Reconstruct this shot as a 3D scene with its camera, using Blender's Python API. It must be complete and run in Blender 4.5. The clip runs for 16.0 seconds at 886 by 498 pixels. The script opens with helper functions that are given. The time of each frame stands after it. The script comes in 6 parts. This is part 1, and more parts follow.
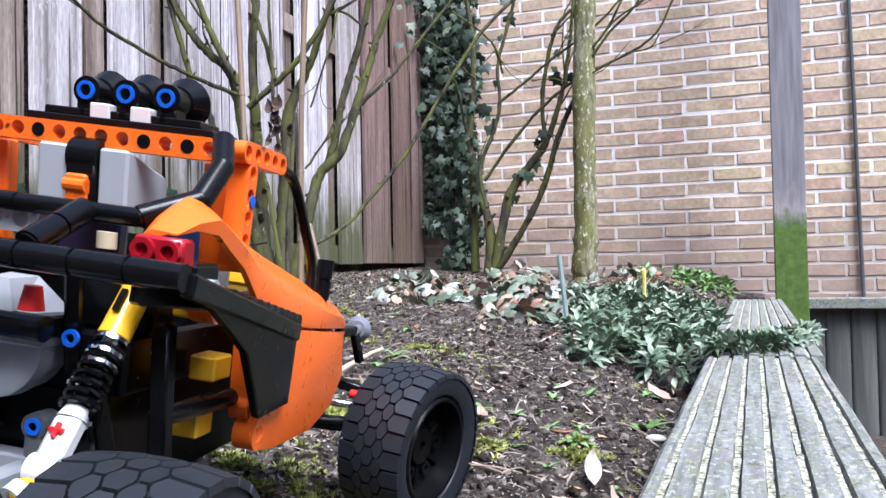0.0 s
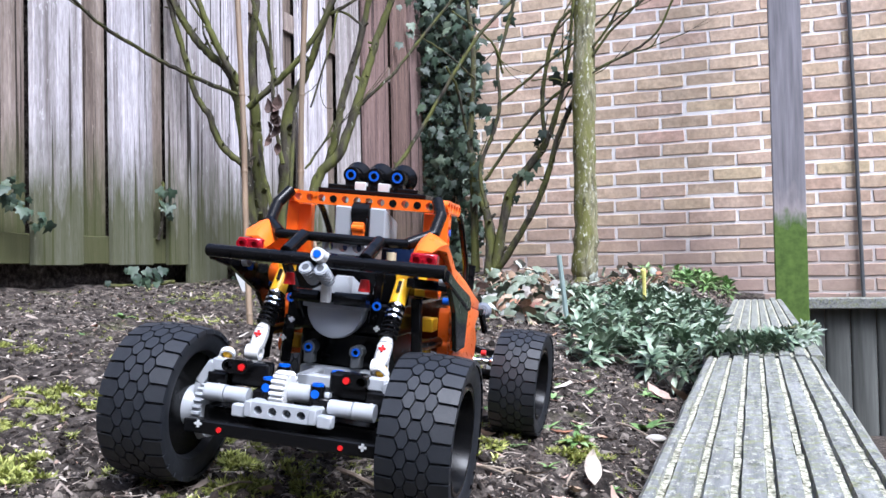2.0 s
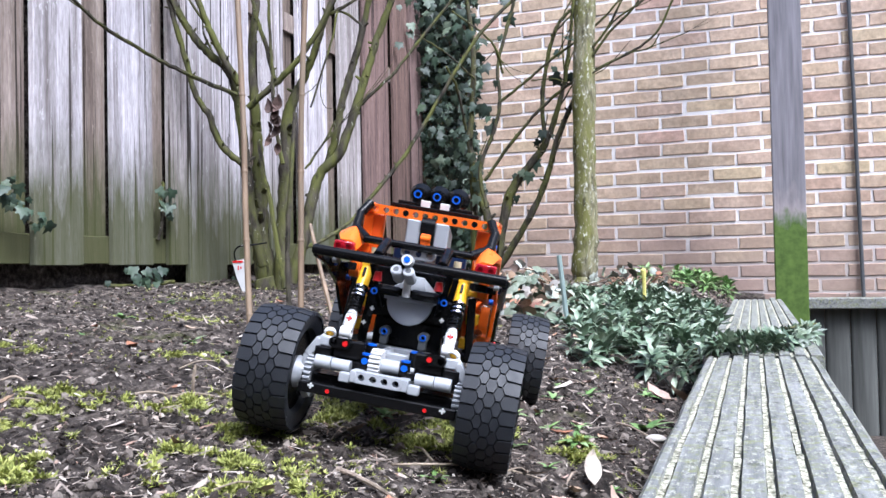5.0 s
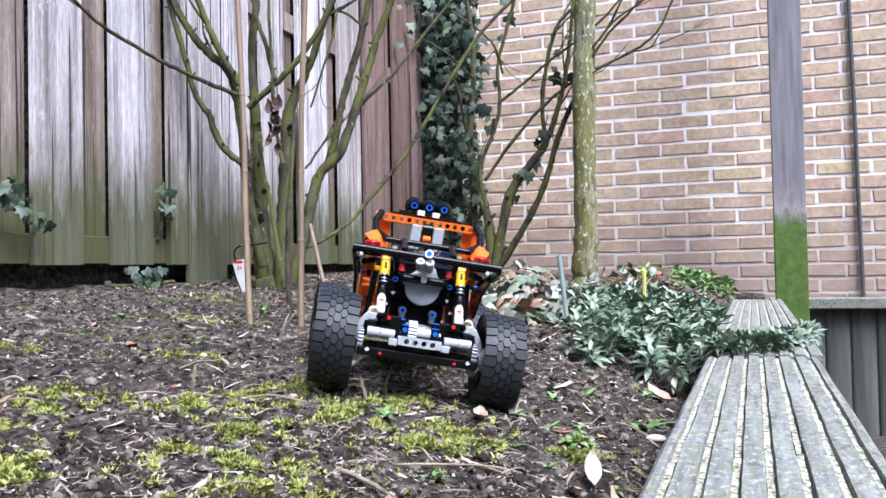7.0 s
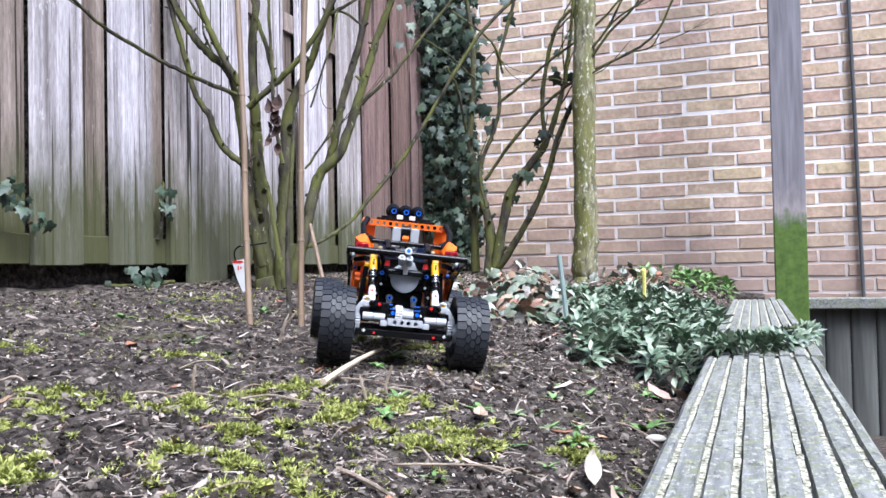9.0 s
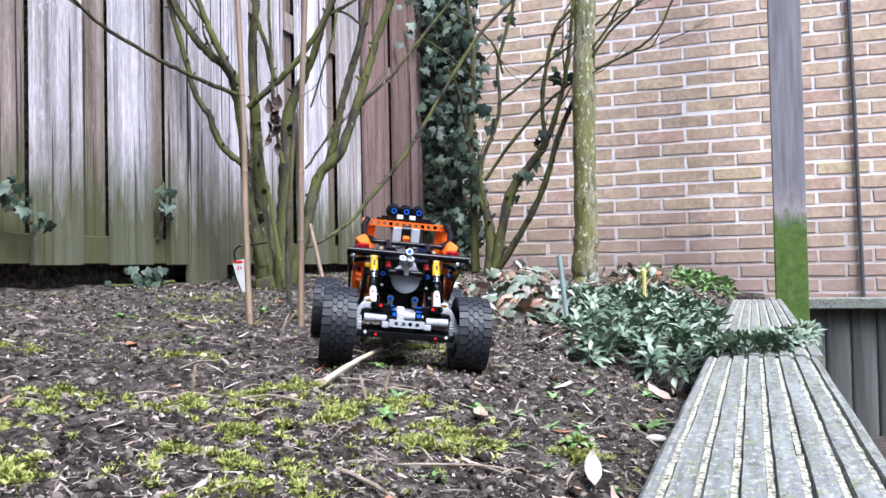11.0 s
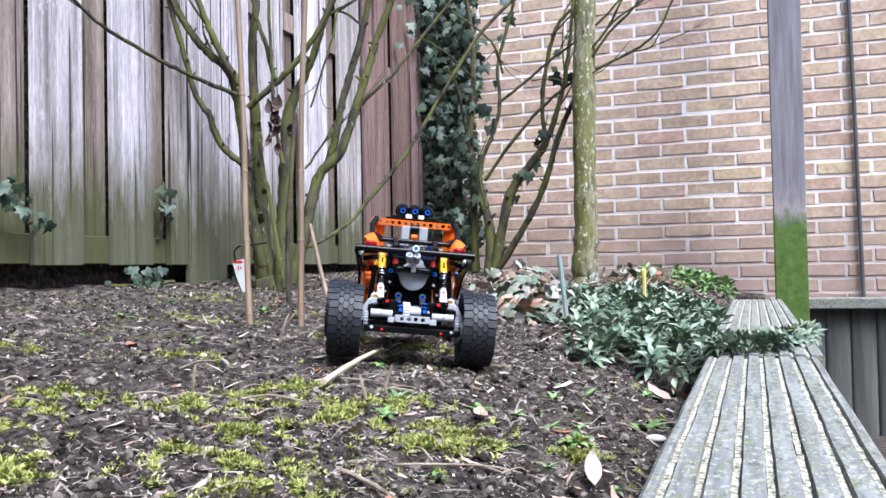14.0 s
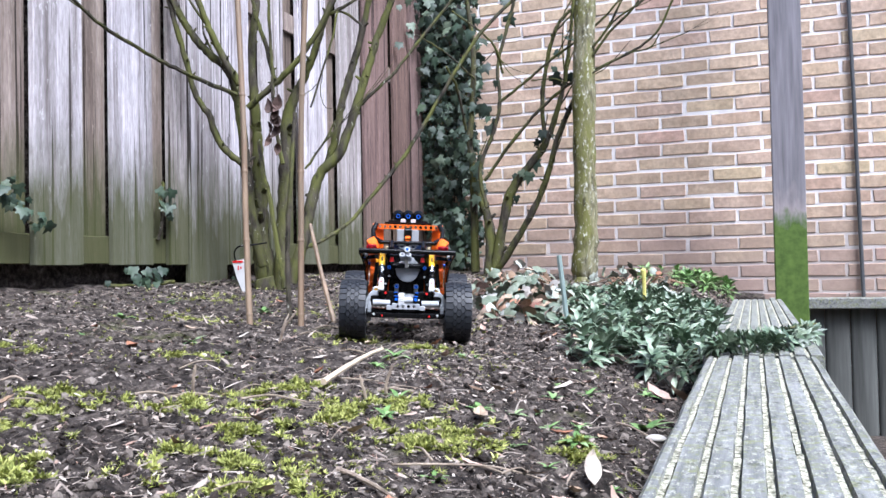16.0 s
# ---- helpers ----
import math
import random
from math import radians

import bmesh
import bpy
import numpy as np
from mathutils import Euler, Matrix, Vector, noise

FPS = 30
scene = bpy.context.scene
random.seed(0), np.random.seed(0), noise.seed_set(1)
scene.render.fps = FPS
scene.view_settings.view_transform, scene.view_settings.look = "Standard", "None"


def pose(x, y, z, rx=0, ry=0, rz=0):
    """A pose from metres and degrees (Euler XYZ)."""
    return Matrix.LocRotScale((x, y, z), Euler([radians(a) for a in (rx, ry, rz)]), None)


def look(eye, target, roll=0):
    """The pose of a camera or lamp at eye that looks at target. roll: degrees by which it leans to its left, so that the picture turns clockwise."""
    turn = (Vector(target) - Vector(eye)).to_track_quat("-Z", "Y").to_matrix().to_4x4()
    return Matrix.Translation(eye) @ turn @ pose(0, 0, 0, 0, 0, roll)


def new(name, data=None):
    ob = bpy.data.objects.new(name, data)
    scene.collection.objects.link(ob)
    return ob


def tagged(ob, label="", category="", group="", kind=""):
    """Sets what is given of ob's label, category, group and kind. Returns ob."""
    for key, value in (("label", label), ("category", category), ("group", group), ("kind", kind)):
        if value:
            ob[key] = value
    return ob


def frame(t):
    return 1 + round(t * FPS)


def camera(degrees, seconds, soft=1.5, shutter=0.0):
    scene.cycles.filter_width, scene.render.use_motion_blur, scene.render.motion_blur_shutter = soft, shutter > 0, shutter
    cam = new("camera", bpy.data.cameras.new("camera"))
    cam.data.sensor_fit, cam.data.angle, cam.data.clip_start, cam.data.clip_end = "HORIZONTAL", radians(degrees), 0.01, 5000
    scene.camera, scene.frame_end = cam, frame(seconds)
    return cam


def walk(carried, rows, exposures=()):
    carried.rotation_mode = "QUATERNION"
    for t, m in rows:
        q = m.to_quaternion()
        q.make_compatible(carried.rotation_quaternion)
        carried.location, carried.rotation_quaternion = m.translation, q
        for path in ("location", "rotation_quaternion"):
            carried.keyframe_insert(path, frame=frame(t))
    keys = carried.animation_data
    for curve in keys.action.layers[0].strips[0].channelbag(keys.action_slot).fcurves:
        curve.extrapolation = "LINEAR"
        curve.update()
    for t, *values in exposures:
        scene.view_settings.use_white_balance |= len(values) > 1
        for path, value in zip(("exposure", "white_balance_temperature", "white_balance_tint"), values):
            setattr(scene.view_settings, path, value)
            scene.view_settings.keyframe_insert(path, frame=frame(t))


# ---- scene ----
EXPOSURE, KELVIN, TINT = 1.08, 5500, 13
EYE = (0.0, 0.0, 0.12)
cam = camera(55.52, 16.0, soft=1.5)


def cam_pose(yaw, pitch, lean):
    return Matrix.Translation(EYE) @ Euler((radians(90 + pitch), 0, radians(yaw))).to_matrix().to_4x4() @ pose(0, 0, 0, 0, 0, lean)


walk(cam, [(0.0, cam_pose(20.25, 1.36, -1.12)), (16.0, cam_pose(20.25, 1.36, -1.12))],
     exposures=[(0.0, EXPOSURE, KELVIN, TINT), (16.0, EXPOSURE, KELVIN, TINT)])

# ---- daylight: bright overcast sky ----
world = bpy.data.worlds.new("overcast_sky")
scene.world = world
world.use_nodes = True
wn = world.node_tree
bg = wn.nodes["Background"]
sky = wn.nodes.new("ShaderNodeTexSky")
sky.sky_type = "NISHITA"
sky.sun_disc = False
sky.sun_elevation = radians(55)
sky.sun_rotation = radians(128)
sky.air_density, sky.dust_density, sky.ozone_density = 1.0, 4.0, 1.0
wn.links.new(sky.outputs[0], bg.inputs[0])
bg.inputs[1].default_value = 0.14

sun_data = bpy.data.lights.new("sun", "SUN")
sun_data.energy, sun_data.angle, sun_data.color = 3.4, radians(30), (1.0, 0.98, 0.95)
sun = new("sun", sun_data)
sun.matrix_world = look((3.9, -2.1, 7.0), (0, 1.0, 0))

# ---- materials ----
def rgb(c):
    return (c[0], c[1], c[2], 1.0)


class Mat:
    """A small wrapper to wire a principled material."""

    def __init__(self, name, rough=0.6, metal=0.0, spec=0.5):
        self.m = bpy.data.materials.new(name)
        self.m.use_nodes = True
        self.t = self.m.node_tree
        self.b = self.t.nodes["Principled BSDF"]
        self.b.inputs["Roughness"].default_value = rough
        self.b.inputs["Metallic"].default_value = metal
        self.b.inputs["Specular IOR Level"].default_value = spec
        self.tc = self.t.nodes.new("ShaderNodeTexCoord")

    def node(self, kind):
        return self.t.nodes.new(kind)

    def link(self, a, b):
        self.t.links.new(a, b)

    def coords(self, scale=(1, 1, 1), space="Object", turn=(0, 0, 0)):
        mp = self.node("ShaderNodeMapping")
        mp.inputs["Scale"].default_value = scale
        mp.inputs["Rotation"].default_value = turn
        self.link(self.tc.outputs[space], mp.inputs["Vector"])
        return mp.outputs[0]

    def shifted(self, vec, amount=7.0):
        """Coordinates moved by the object's own random number, so that alike pieces differ."""
        info = self.node("ShaderNodeObjectInfo")
        mul = self.node("ShaderNodeMath")
        mul.operation = "MULTIPLY"
        mul.inputs[1].default_value = amount
        self.link(info.outputs["Random"], mul.inputs[0])
        add = self.node("ShaderNodeVectorMath")
        self.link(vec, add.inputs[0])
        self.link(mul.outputs[0], add.inputs[1])
        return add.outputs[0]

    def noise(self, vec, scale=5.0, detail=4.0, rough=0.6):
        n = self.node("ShaderNodeTexNoise")
        n.inputs["Scale"].default_value = scale
        n.inputs["Detail"].default_value = detail
        n.inputs["Roughness"].default_value = rough
        self.link(vec, n.inputs["Vector"])
        return n.outputs["Fac"]

    def voronoi(self, vec, scale=5.0):
        n = self.node("ShaderNodeTexVoronoi")
        n.inputs["Scale"].default_value = scale
        self.link(vec, n.inputs["Vector"])
        return n.outputs["Distance"]

    def ramp(self, fac, stops):
        r = self.node("ShaderNodeValToRGB")
        el = r.color_ramp.elements
        while len(el) < len(stops):
            el.new(0.5)
        for e, (p, c) in zip(el, stops):
            e.position, e.color = p, rgb(c) if len(c) == 3 else c
        self.link(fac, r.inputs[0])
        return r.outputs[0]

    def mix(self, fac, a, b, mode="MIX"):
        x = self.node("ShaderNodeMix")
        x.data_type, x.blend_type = "RGBA", mode
        for sock, v in ((x.inputs[0], fac), (x.inputs[6], a), (x.inputs[7], b)):
            if isinstance(v, (int, float)):
                sock.default_value = v
            elif isinstance(v, tuple):
                sock.default_value = rgb(v)
            else:
                self.link(v, sock)
        return x.outputs[2]

    def random(self):
        return self.node("ShaderNodeObjectInfo").outputs["Random"]

    def island(self):
        return self.node("ShaderNodeNewGeometry").outputs["Random Per Island"]

    def color(self, c):
        if isinstance(c, tuple):
            self.b.inputs["Base Color"].default_value = rgb(c)
        else:
            self.link(c, self.b.inputs["Base Color"])
        return self

    def rough(self, fac, lo, hi):
        r = self.node("ShaderNodeMapRange")
        r.inputs["To Min"].default_value, r.inputs["To Max"].default_value = lo, hi
        self.link(fac, r.inputs["Value"])
        self.link(r.outputs[0], self.b.inputs["Roughness"])
        return self

    def bump(self, fac, strength=0.3, dist=0.002):
        b = self.node("ShaderNodeBump")
        b.inputs["Strength"].default_value, b.inputs["Distance"].default_value = strength, dist
        self.link(fac, b.inputs["Height"])
        self.link(b.outputs[0], self.b.inputs["Normal"])
        return self


def plastic(name, c, rough=0.32, dust=0.3, spec=0.45):
    m = Mat(name, rough, spec=spec)
    v = m.coords()
    g = m.noise(v, 60, 5)
    dusty = m.ramp(g, [(0.5, (0, 0, 0)), (0.8, (dust, dust, dust))])
    m.color(m.mix(dusty, c, tuple(0.75 * k + 0.035 for k in c)))
    m.rough(m.noise(v, 140, 3), rough - 0.06, rough + 0.14)
    m.bump(m.noise(v, 420, 2), 0.06, 0.0003)
    return m.m


def make_brick():
    m = Mat("brick_clay", 0.9, spec=0.25)
    v = m.shifted(m.coords(), 9.0)
    tone = m.ramp(m.random(), [(0.0, (0.44, 0.345, 0.25)), (0.25, (0.53, 0.41, 0.30)), (0.5, (0.50, 0.375, 0.295)),
                               (0.7, (0.55, 0.44, 0.30)), (0.88, (0.51, 0.355, 0.285)), (1.0, (0.58, 0.475, 0.31))])
    grain = m.ramp(m.noise(v, 55, 6), [(0.3, (0.72, 0.72, 0.72)), (0.7, (1.12, 1.1, 1.08))])
    blot = m.ramp(m.noise(v, 9, 3), [(0.35, (0.82, 0.80, 0.78)), (0.65, (1.06, 1.06, 1.06))])
    c = m.mix(1.0, m.mix(1.0, tone, grain, "MULTIPLY"), blot, "MULTIPLY")
    # lower courses: grime, with the dimmer light down there darkened into the colour
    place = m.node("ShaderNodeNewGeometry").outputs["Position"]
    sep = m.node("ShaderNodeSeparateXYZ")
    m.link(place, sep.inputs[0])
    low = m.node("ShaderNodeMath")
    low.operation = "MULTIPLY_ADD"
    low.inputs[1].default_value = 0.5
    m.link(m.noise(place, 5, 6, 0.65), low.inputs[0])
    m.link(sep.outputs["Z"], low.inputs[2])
    low_grime_shade = m.ramp(low.outputs[0], [(0.30, (0.7, 0.7, 0.7)), (0.72, (0, 0, 0))])
    m.color(m.mix(low_grime_shade, c, (0.27, 0.195, 0.17)))
    m.bump(m.noise(v, 90, 6, 0.7), 0.6, 0.003)
    return m.m


def make_mortar():
    m = Mat("mortar", 0.95, spec=0.2)
    v = m.coords()
    m.color(m.ramp(m.noise(v, 6, 8, 0.7), [(0.3, (0.60, 0.56, 0.54)), (0.55, (0.76, 0.73, 0.71)), (0.75, (0.84, 0.82, 0.80))]))
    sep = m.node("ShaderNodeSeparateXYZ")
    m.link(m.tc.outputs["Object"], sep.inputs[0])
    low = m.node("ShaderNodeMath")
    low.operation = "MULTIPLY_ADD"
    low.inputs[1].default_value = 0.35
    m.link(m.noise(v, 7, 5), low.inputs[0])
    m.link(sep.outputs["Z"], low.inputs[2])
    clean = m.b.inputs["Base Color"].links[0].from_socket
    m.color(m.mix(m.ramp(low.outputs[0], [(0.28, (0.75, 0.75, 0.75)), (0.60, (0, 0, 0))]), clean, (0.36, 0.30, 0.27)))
    m.bump(m.noise(v, 160, 5), 0.7, 0.003)
    return m.m


def make_fence_wood(name, pale, dark, moss=1.0):
    """Weathered planks with grain along z and green algae creeping up from the bottom."""
    m = Mat(name, 0.85, spec=0.25)
    v = m.shifted(m.coords((1, 1, 0.035)), 11.0)
    streak = m.noise(v, 42, 8, 0.68)
    wide = m.noise(m.shifted(m.coords((1, 1, 0.12)), 5.0), 9, 3)
    c = m.ramp(streak, [(0.28, dark), (0.46, tuple(0.5 * (a + b) for a, b in zip(pale, dark))), (0.68, pale)])
    c = m.mix(m.ramp(wide, [(0.4, (0, 0, 0)), (0.7, (0.55, 0.55, 0.55))]), c, tuple(0.75 * k for k in dark))
    fine = m.noise(m.shifted(m.coords((1, 1, 0.14)), 13.0), 210, 6, 0.7)
    c = m.mix(1.0, c, m.ramp(fine, [(0.3, (0.62, 0.61, 0.60)), (0.5, (0.95, 0.95, 0.95)), (0.7, (1.22, 1.22, 1.24))]), "MULTIPLY")
    flake = m.ramp(m.noise(m.shifted(m.coords((1, 1, 0.3)), 19.0), 60, 7, 0.75), [(0.60, (0, 0, 0)), (0.66, (0.55, 0.55, 0.55))])
    c = m.mix(flake, c, tuple(min(0.8, 1.25 * k) for k in pale))
    crack = m.ramp(m.noise(m.shifted(m.coords((1, 1, 0.012)), 17.0), 75, 4, 0.6), [(0.385, (1, 1, 1)), (0.41, (0, 0, 0))])
    c = m.mix(crack, c, tuple(0.3 * k for k in dark))
    knot = m.ramp(m.noise(m.shifted(m.coords((1, 1, 0.3)), 23.0), 26, 3), [(0.70, (0, 0, 0)), (0.76, (0.8, 0.8, 0.8))])
    c = m.mix(knot, c, tuple(0.45 * k for k in dark))
    tone = m.ramp(m.random(), [(0.0, (0.62, 0.58, 0.54)), (0.4, (0.9, 0.88, 0.86)), (0.7, (1.0, 1.0, 1.03)), (1.0, (1.18, 1.18, 1.22))])
    c = m.mix(1.0, c, tone, "MULTIPLY")
    sep = m.node("ShaderNodeSeparateXYZ")
    m.link(m.tc.outputs["Object"], sep.inputs[0])
    reach = m.node("ShaderNodeMapRange")
    reach.inputs["From Min"].default_value, reach.inputs["From Max"].default_value = 0.55, 0.19
    m.link(sep.outputs["Z"], reach.inputs["Value"])
    patch = m.noise(m.shifted(m.coords((1, 1, 0.16)), 3.0), 34, 6, 0.65)
    both = m.node("ShaderNodeMath")
    both.operation = "MULTIPLY"
    m.link(reach.outputs[0], both.inputs[0])
    m.link(patch, both.inputs[1])
    k = 0.9 * moss
    c = m.mix(m.ramp(both.outputs[0], [(0.07, (0, 0, 0)), (0.36, (k, k, k))]), c, (0.058, 0.064, 0.022))
    m.color(c)
    m.bump(fine, 0.5, 0.003)
    return m.m


def make_deck():
    m = Mat("deck_wood", 0.85, spec=0.25)
    v = m.coords((1, 0.06, 1))
    c = m.ramp(m.noise(v, 90, 7, 0.65), [(0.3, (0.065, 0.068, 0.066)), (0.5, (0.17, 0.175, 0.17)), (0.72, (0.29, 0.295, 0.29))])
    spot = m.ramp(m.noise(m.coords(), 70, 9, 0.8), [(0.50, (0, 0, 0)), (0.60, (0.8, 0.8, 0.8))])
    c = m.mix(spot, c, (0.19, 0.205, 0.09))
    pale = m.ramp(m.noise(m.coords((1, 0.5, 1)), 170, 9, 0.85), [(0.52, (0, 0, 0)), (0.59, (0.8, 0.8, 0.8))])
    c = m.mix(pale, c, (0.41, 0.41, 0.34))
    wet = m.ramp(m.noise(m.coords((1, 0.4, 1)), 110, 8, 0.8), [(0.38, (0.75, 0.75, 0.75)), (0.46, (0, 0, 0))])
    c = m.mix(wet, c, (0.05, 0.05, 0.04))
    m.color(c)
    m.bump(m.noise(v, 120, 8, 0.7), 0.6, 0.002)
    return m.m


def make_lichen():
    m = Mat("groove_lichen", 0.95, spec=0.1)
    v = m.coords()
    m.color(m.ramp(m.noise(v, 230, 8, 0.75), [(0.38, (0.05, 0.05, 0.03)), (0.49, (0.36, 0.35, 0.26)), (0.64, (0.70, 0.68, 0.58))]))
    m.bump(m.noise(v, 260, 6), 0.9, 0.003)
    return m.m


def make_soil():
    m = Mat("garden_soil", 0.95, spec=0.2)
    v = m.coords()
    c = m.ramp(m.noise(v, 55, 10, 0.75), [(0.3, (0.007, 0.0055, 0.005)), (0.45, (0.030, 0.024, 0.020)), (0.57, (0.10, 0.083, 0.07)), (0.72, (0.27, 0.235, 0.205))])
    mossy = m.ramp(m.noise(v, 6.5, 6, 0.6), [(0.60, (0, 0, 0)), (0.72, (0.5, 0.5, 0.5))])
    gr = m.ramp(m.noise(v, 120, 4), [(0.35, (0.035, 0.045, 0.008)), (0.65, (0.16, 0.18, 0.03))])
    c = m.mix(mossy, c, gr)
    m.color(c)
    m.bump(m.noise(v, 150, 8, 0.75), 1.0, 0.006)
    return m.m


def make_bark(name, a, b, green, bare=0.635):
    m = Mat(name, 0.9, spec=0.2)
    v = m.coords((1, 1, 0.3))
    c = m.ramp(m.noise(v, 60, 7, 0.7), [(0.3, a), (0.6, b)])
    c = m.mix(m.ramp(m.noise(m.coords((1, 1, 0.4)), 16, 6), [(0.42, (0, 0, 0)), (0.58, (0.85, 0.85, 0.85))]), c, green)
    c = m.mix(m.ramp(m.noise(m.coords((1, 1, 0.25)), 34, 6, 0.7), [(0.34, (0.85, 0.85, 0.85)), (0.46, (0, 0, 0))]), c, tuple(0.55 * k for k in a))
    lich = m.ramp(m.noise(m.coords((1, 1, 0.5)), 75, 6, 0.75), [(bare, (0, 0, 0)), (bare + 0.065, (0.8, 0.8, 0.8))])
    c = m.mix(lich, c, (0.60, 0.60, 0.52))
    m.color(c)
    m.bump(m.noise(v, 90, 7), 0.7, 0.004)
    return m.m


def make_leaf(name, stops, rough=0.45, edge=None):
    m = Mat(name, rough)
    add = m.node("ShaderNodeMath")
    m.link(m.island(), add.inputs[0])
    m.link(m.random(), add.inputs[1])
    part_of = m.node("ShaderNodeMath")
    part_of.operation = "FRACT"
    m.link(add.outputs[0], part_of.inputs[0])
    c = m.ramp(part_of.outputs[0], stops)
    v = m.coords()
    c = m.mix(1.0, c, m.ramp(m.noise(v, 160, 4), [(0.3, (0.7, 0.7, 0.7)), (0.7, (1.2, 1.2, 1.2))]), "MULTIPLY")
    m.color(c)
    m.b.inputs["Subsurface Weight"].default_value = 0.0
    m.bump(m.noise(v, 260, 3), 0.3, 0.001)
    return m.m


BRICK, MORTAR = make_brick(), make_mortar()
WOOD = make_fence_wood("weathered_grey_planks", (0.74, 0.71, 0.73), (0.14, 0.117, 0.105))
# recessed and rear planks: browner, with their shade darkened into the tone
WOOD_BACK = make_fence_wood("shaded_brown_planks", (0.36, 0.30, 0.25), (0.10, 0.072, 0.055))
WOOD_RED = make_fence_wood("red_brown_planks", (0.27, 0.185, 0.16), (0.085, 0.055, 0.048), 0.3)
DECK, LICHEN = make_deck(), make_lichen()
SOIL = make_soil()
BARK = make_bark("mossy_bark", (0.010, 0.0085, 0.0065), (0.070, 0.061, 0.045), (0.092, 0.098, 0.025))
BARK_PALE = make_bark("pale_mossy_bark", (0.045, 0.040, 0.022), (0.25, 0.235, 0.14), (0.135, 0.135, 0.034), 0.565)
ORANGE = plastic("orange_plastic", (0.86, 0.145, 0.007), 0.26)
BLACK = plastic("black_plastic", (0.004, 0.004, 0.0044), 0.20, 0.03, 0.20)
GREY = plastic("light_grey_plastic", (0.34, 0.355, 0.375), 0.3)
DGREY = plastic("dark_grey_plastic", (0.07, 0.075, 0.08), 0.33)
WHITE = plastic("white_plastic", (0.60, 0.60, 0.59), 0.3)
RED = plastic("red_plastic", (0.55, 0.012, 0.012), 0.28)
YELLOW = plastic("yellow_plastic", (0.82, 0.45, 0.012), 0.28)
BLUE = plastic("blue_plastic", (0.012, 0.10, 0.55), 0.28)
TAN = plastic("tan_plastic", (0.50, 0.42, 0.27), 0.3)


# ---- mesh helpers ----
def add_box(bm, lo, hi, bevel=0.0, seg=1):
    """A box between two corners, with its edges rounded."""
    lo, hi = Vector(lo), Vector(hi)
    mid, size = (lo + hi) / 2, hi - lo
    r = bmesh.ops.create_cube(bm, size=1.0, matrix=Matrix.Translation(mid) @ Matrix.Diagonal((*size, 1)))
    if bevel:
        edges = list({e for v in r["verts"] for e in v.link_edges})
        r2 = bmesh.ops.bevel(bm, geom=edges, offset=bevel, segments=seg, affect="EDGES", profile=0.6)
        return [v for v in r["verts"] if v.is_valid] + [v for v in r2["verts"]]
    return r["verts"]


def axis_matrix(a, b):
    a, b = Vector(a), Vector(b)
    q = (b - a).to_track_quat("Z", "Y")
    return Matrix.Translation((a + b) / 2) @ q.to_matrix().to_4x4(), (b - a).length


def add_rod(bm, a, b, r, r2=None, seg=12, caps=True):
    m, n = axis_matrix(a, b)
    return bmesh.ops.create_cone(bm, cap_ends=caps, segments=seg, radius1=r, radius2=r if r2 is None else r2, depth=n, matrix=m)["verts"]


def add_bar(bm, a, b, w, h, bevel=0.0006):
    """A square bar from a to b."""
    m, n = axis_matrix(a, b)
    vs = add_box(bm, (-w / 2, -h / 2, -n / 2), (w / 2, h / 2, n / 2), bevel)
    bmesh.ops.transform(bm, matrix=m, verts=list(set(vs)))
    return vs


def add_ring(bm, centre, axis, r_out, r_in, depth, seg=14):
    """A short pipe about an axis."""
    c, ax = Vector(centre), Vector(axis).normalized()
    q = ax.to_track_quat("Z", "Y")
    rings = []
    for rad, h in ((r_out, -0.5), (r_out, 0.5), (r_in, 0.5), (r_in, -0.5)):
        rings.append([bm.verts.new(c + q @ Vector((rad * math.cos(2 * math.pi * k / seg), rad * math.sin(2 * math.pi * k / seg), h * depth))) for k in range(seg)])
    for i in range(4):
        A, B = rings[i], rings[(i + 1) % 4]
        for k in range(seg):
            bm.faces.new((A[k], A[(k + 1) % seg], B[(k + 1) % seg], B[k]))


def add_tube(bm, pts, radii, seg=8):
    """A tapering tube along a line of points, closed at both ends."""
    pts = [Vector(p) for p in pts]
    rings = []
    side = Vector((0.31, 0.87, 0.12))
    for i, p in enumerate(pts):
        d = (pts[min(i + 1, len(pts) - 1)] - pts[max(i - 1, 0)]).normalized()
        u = (side - d * side.dot(d))
        u = (u if u.length > 0.05 else d.orthogonal()).normalized()
        w = d.cross(u)
        rings.append([bm.verts.new(p + radii[i] * (u * math.cos(2 * math.pi * k / seg) + w * math.sin(2 * math.pi * k / seg))) for k in range(seg)])
    for A, B in zip(rings, rings[1:]):
        for k in range(seg):
            bm.faces.new((A[k], A[(k + 1) % seg], B[(k + 1) % seg], B[k]))
    bm.faces.new(rings[0][::-1])
    bm.faces.new(rings[-1])


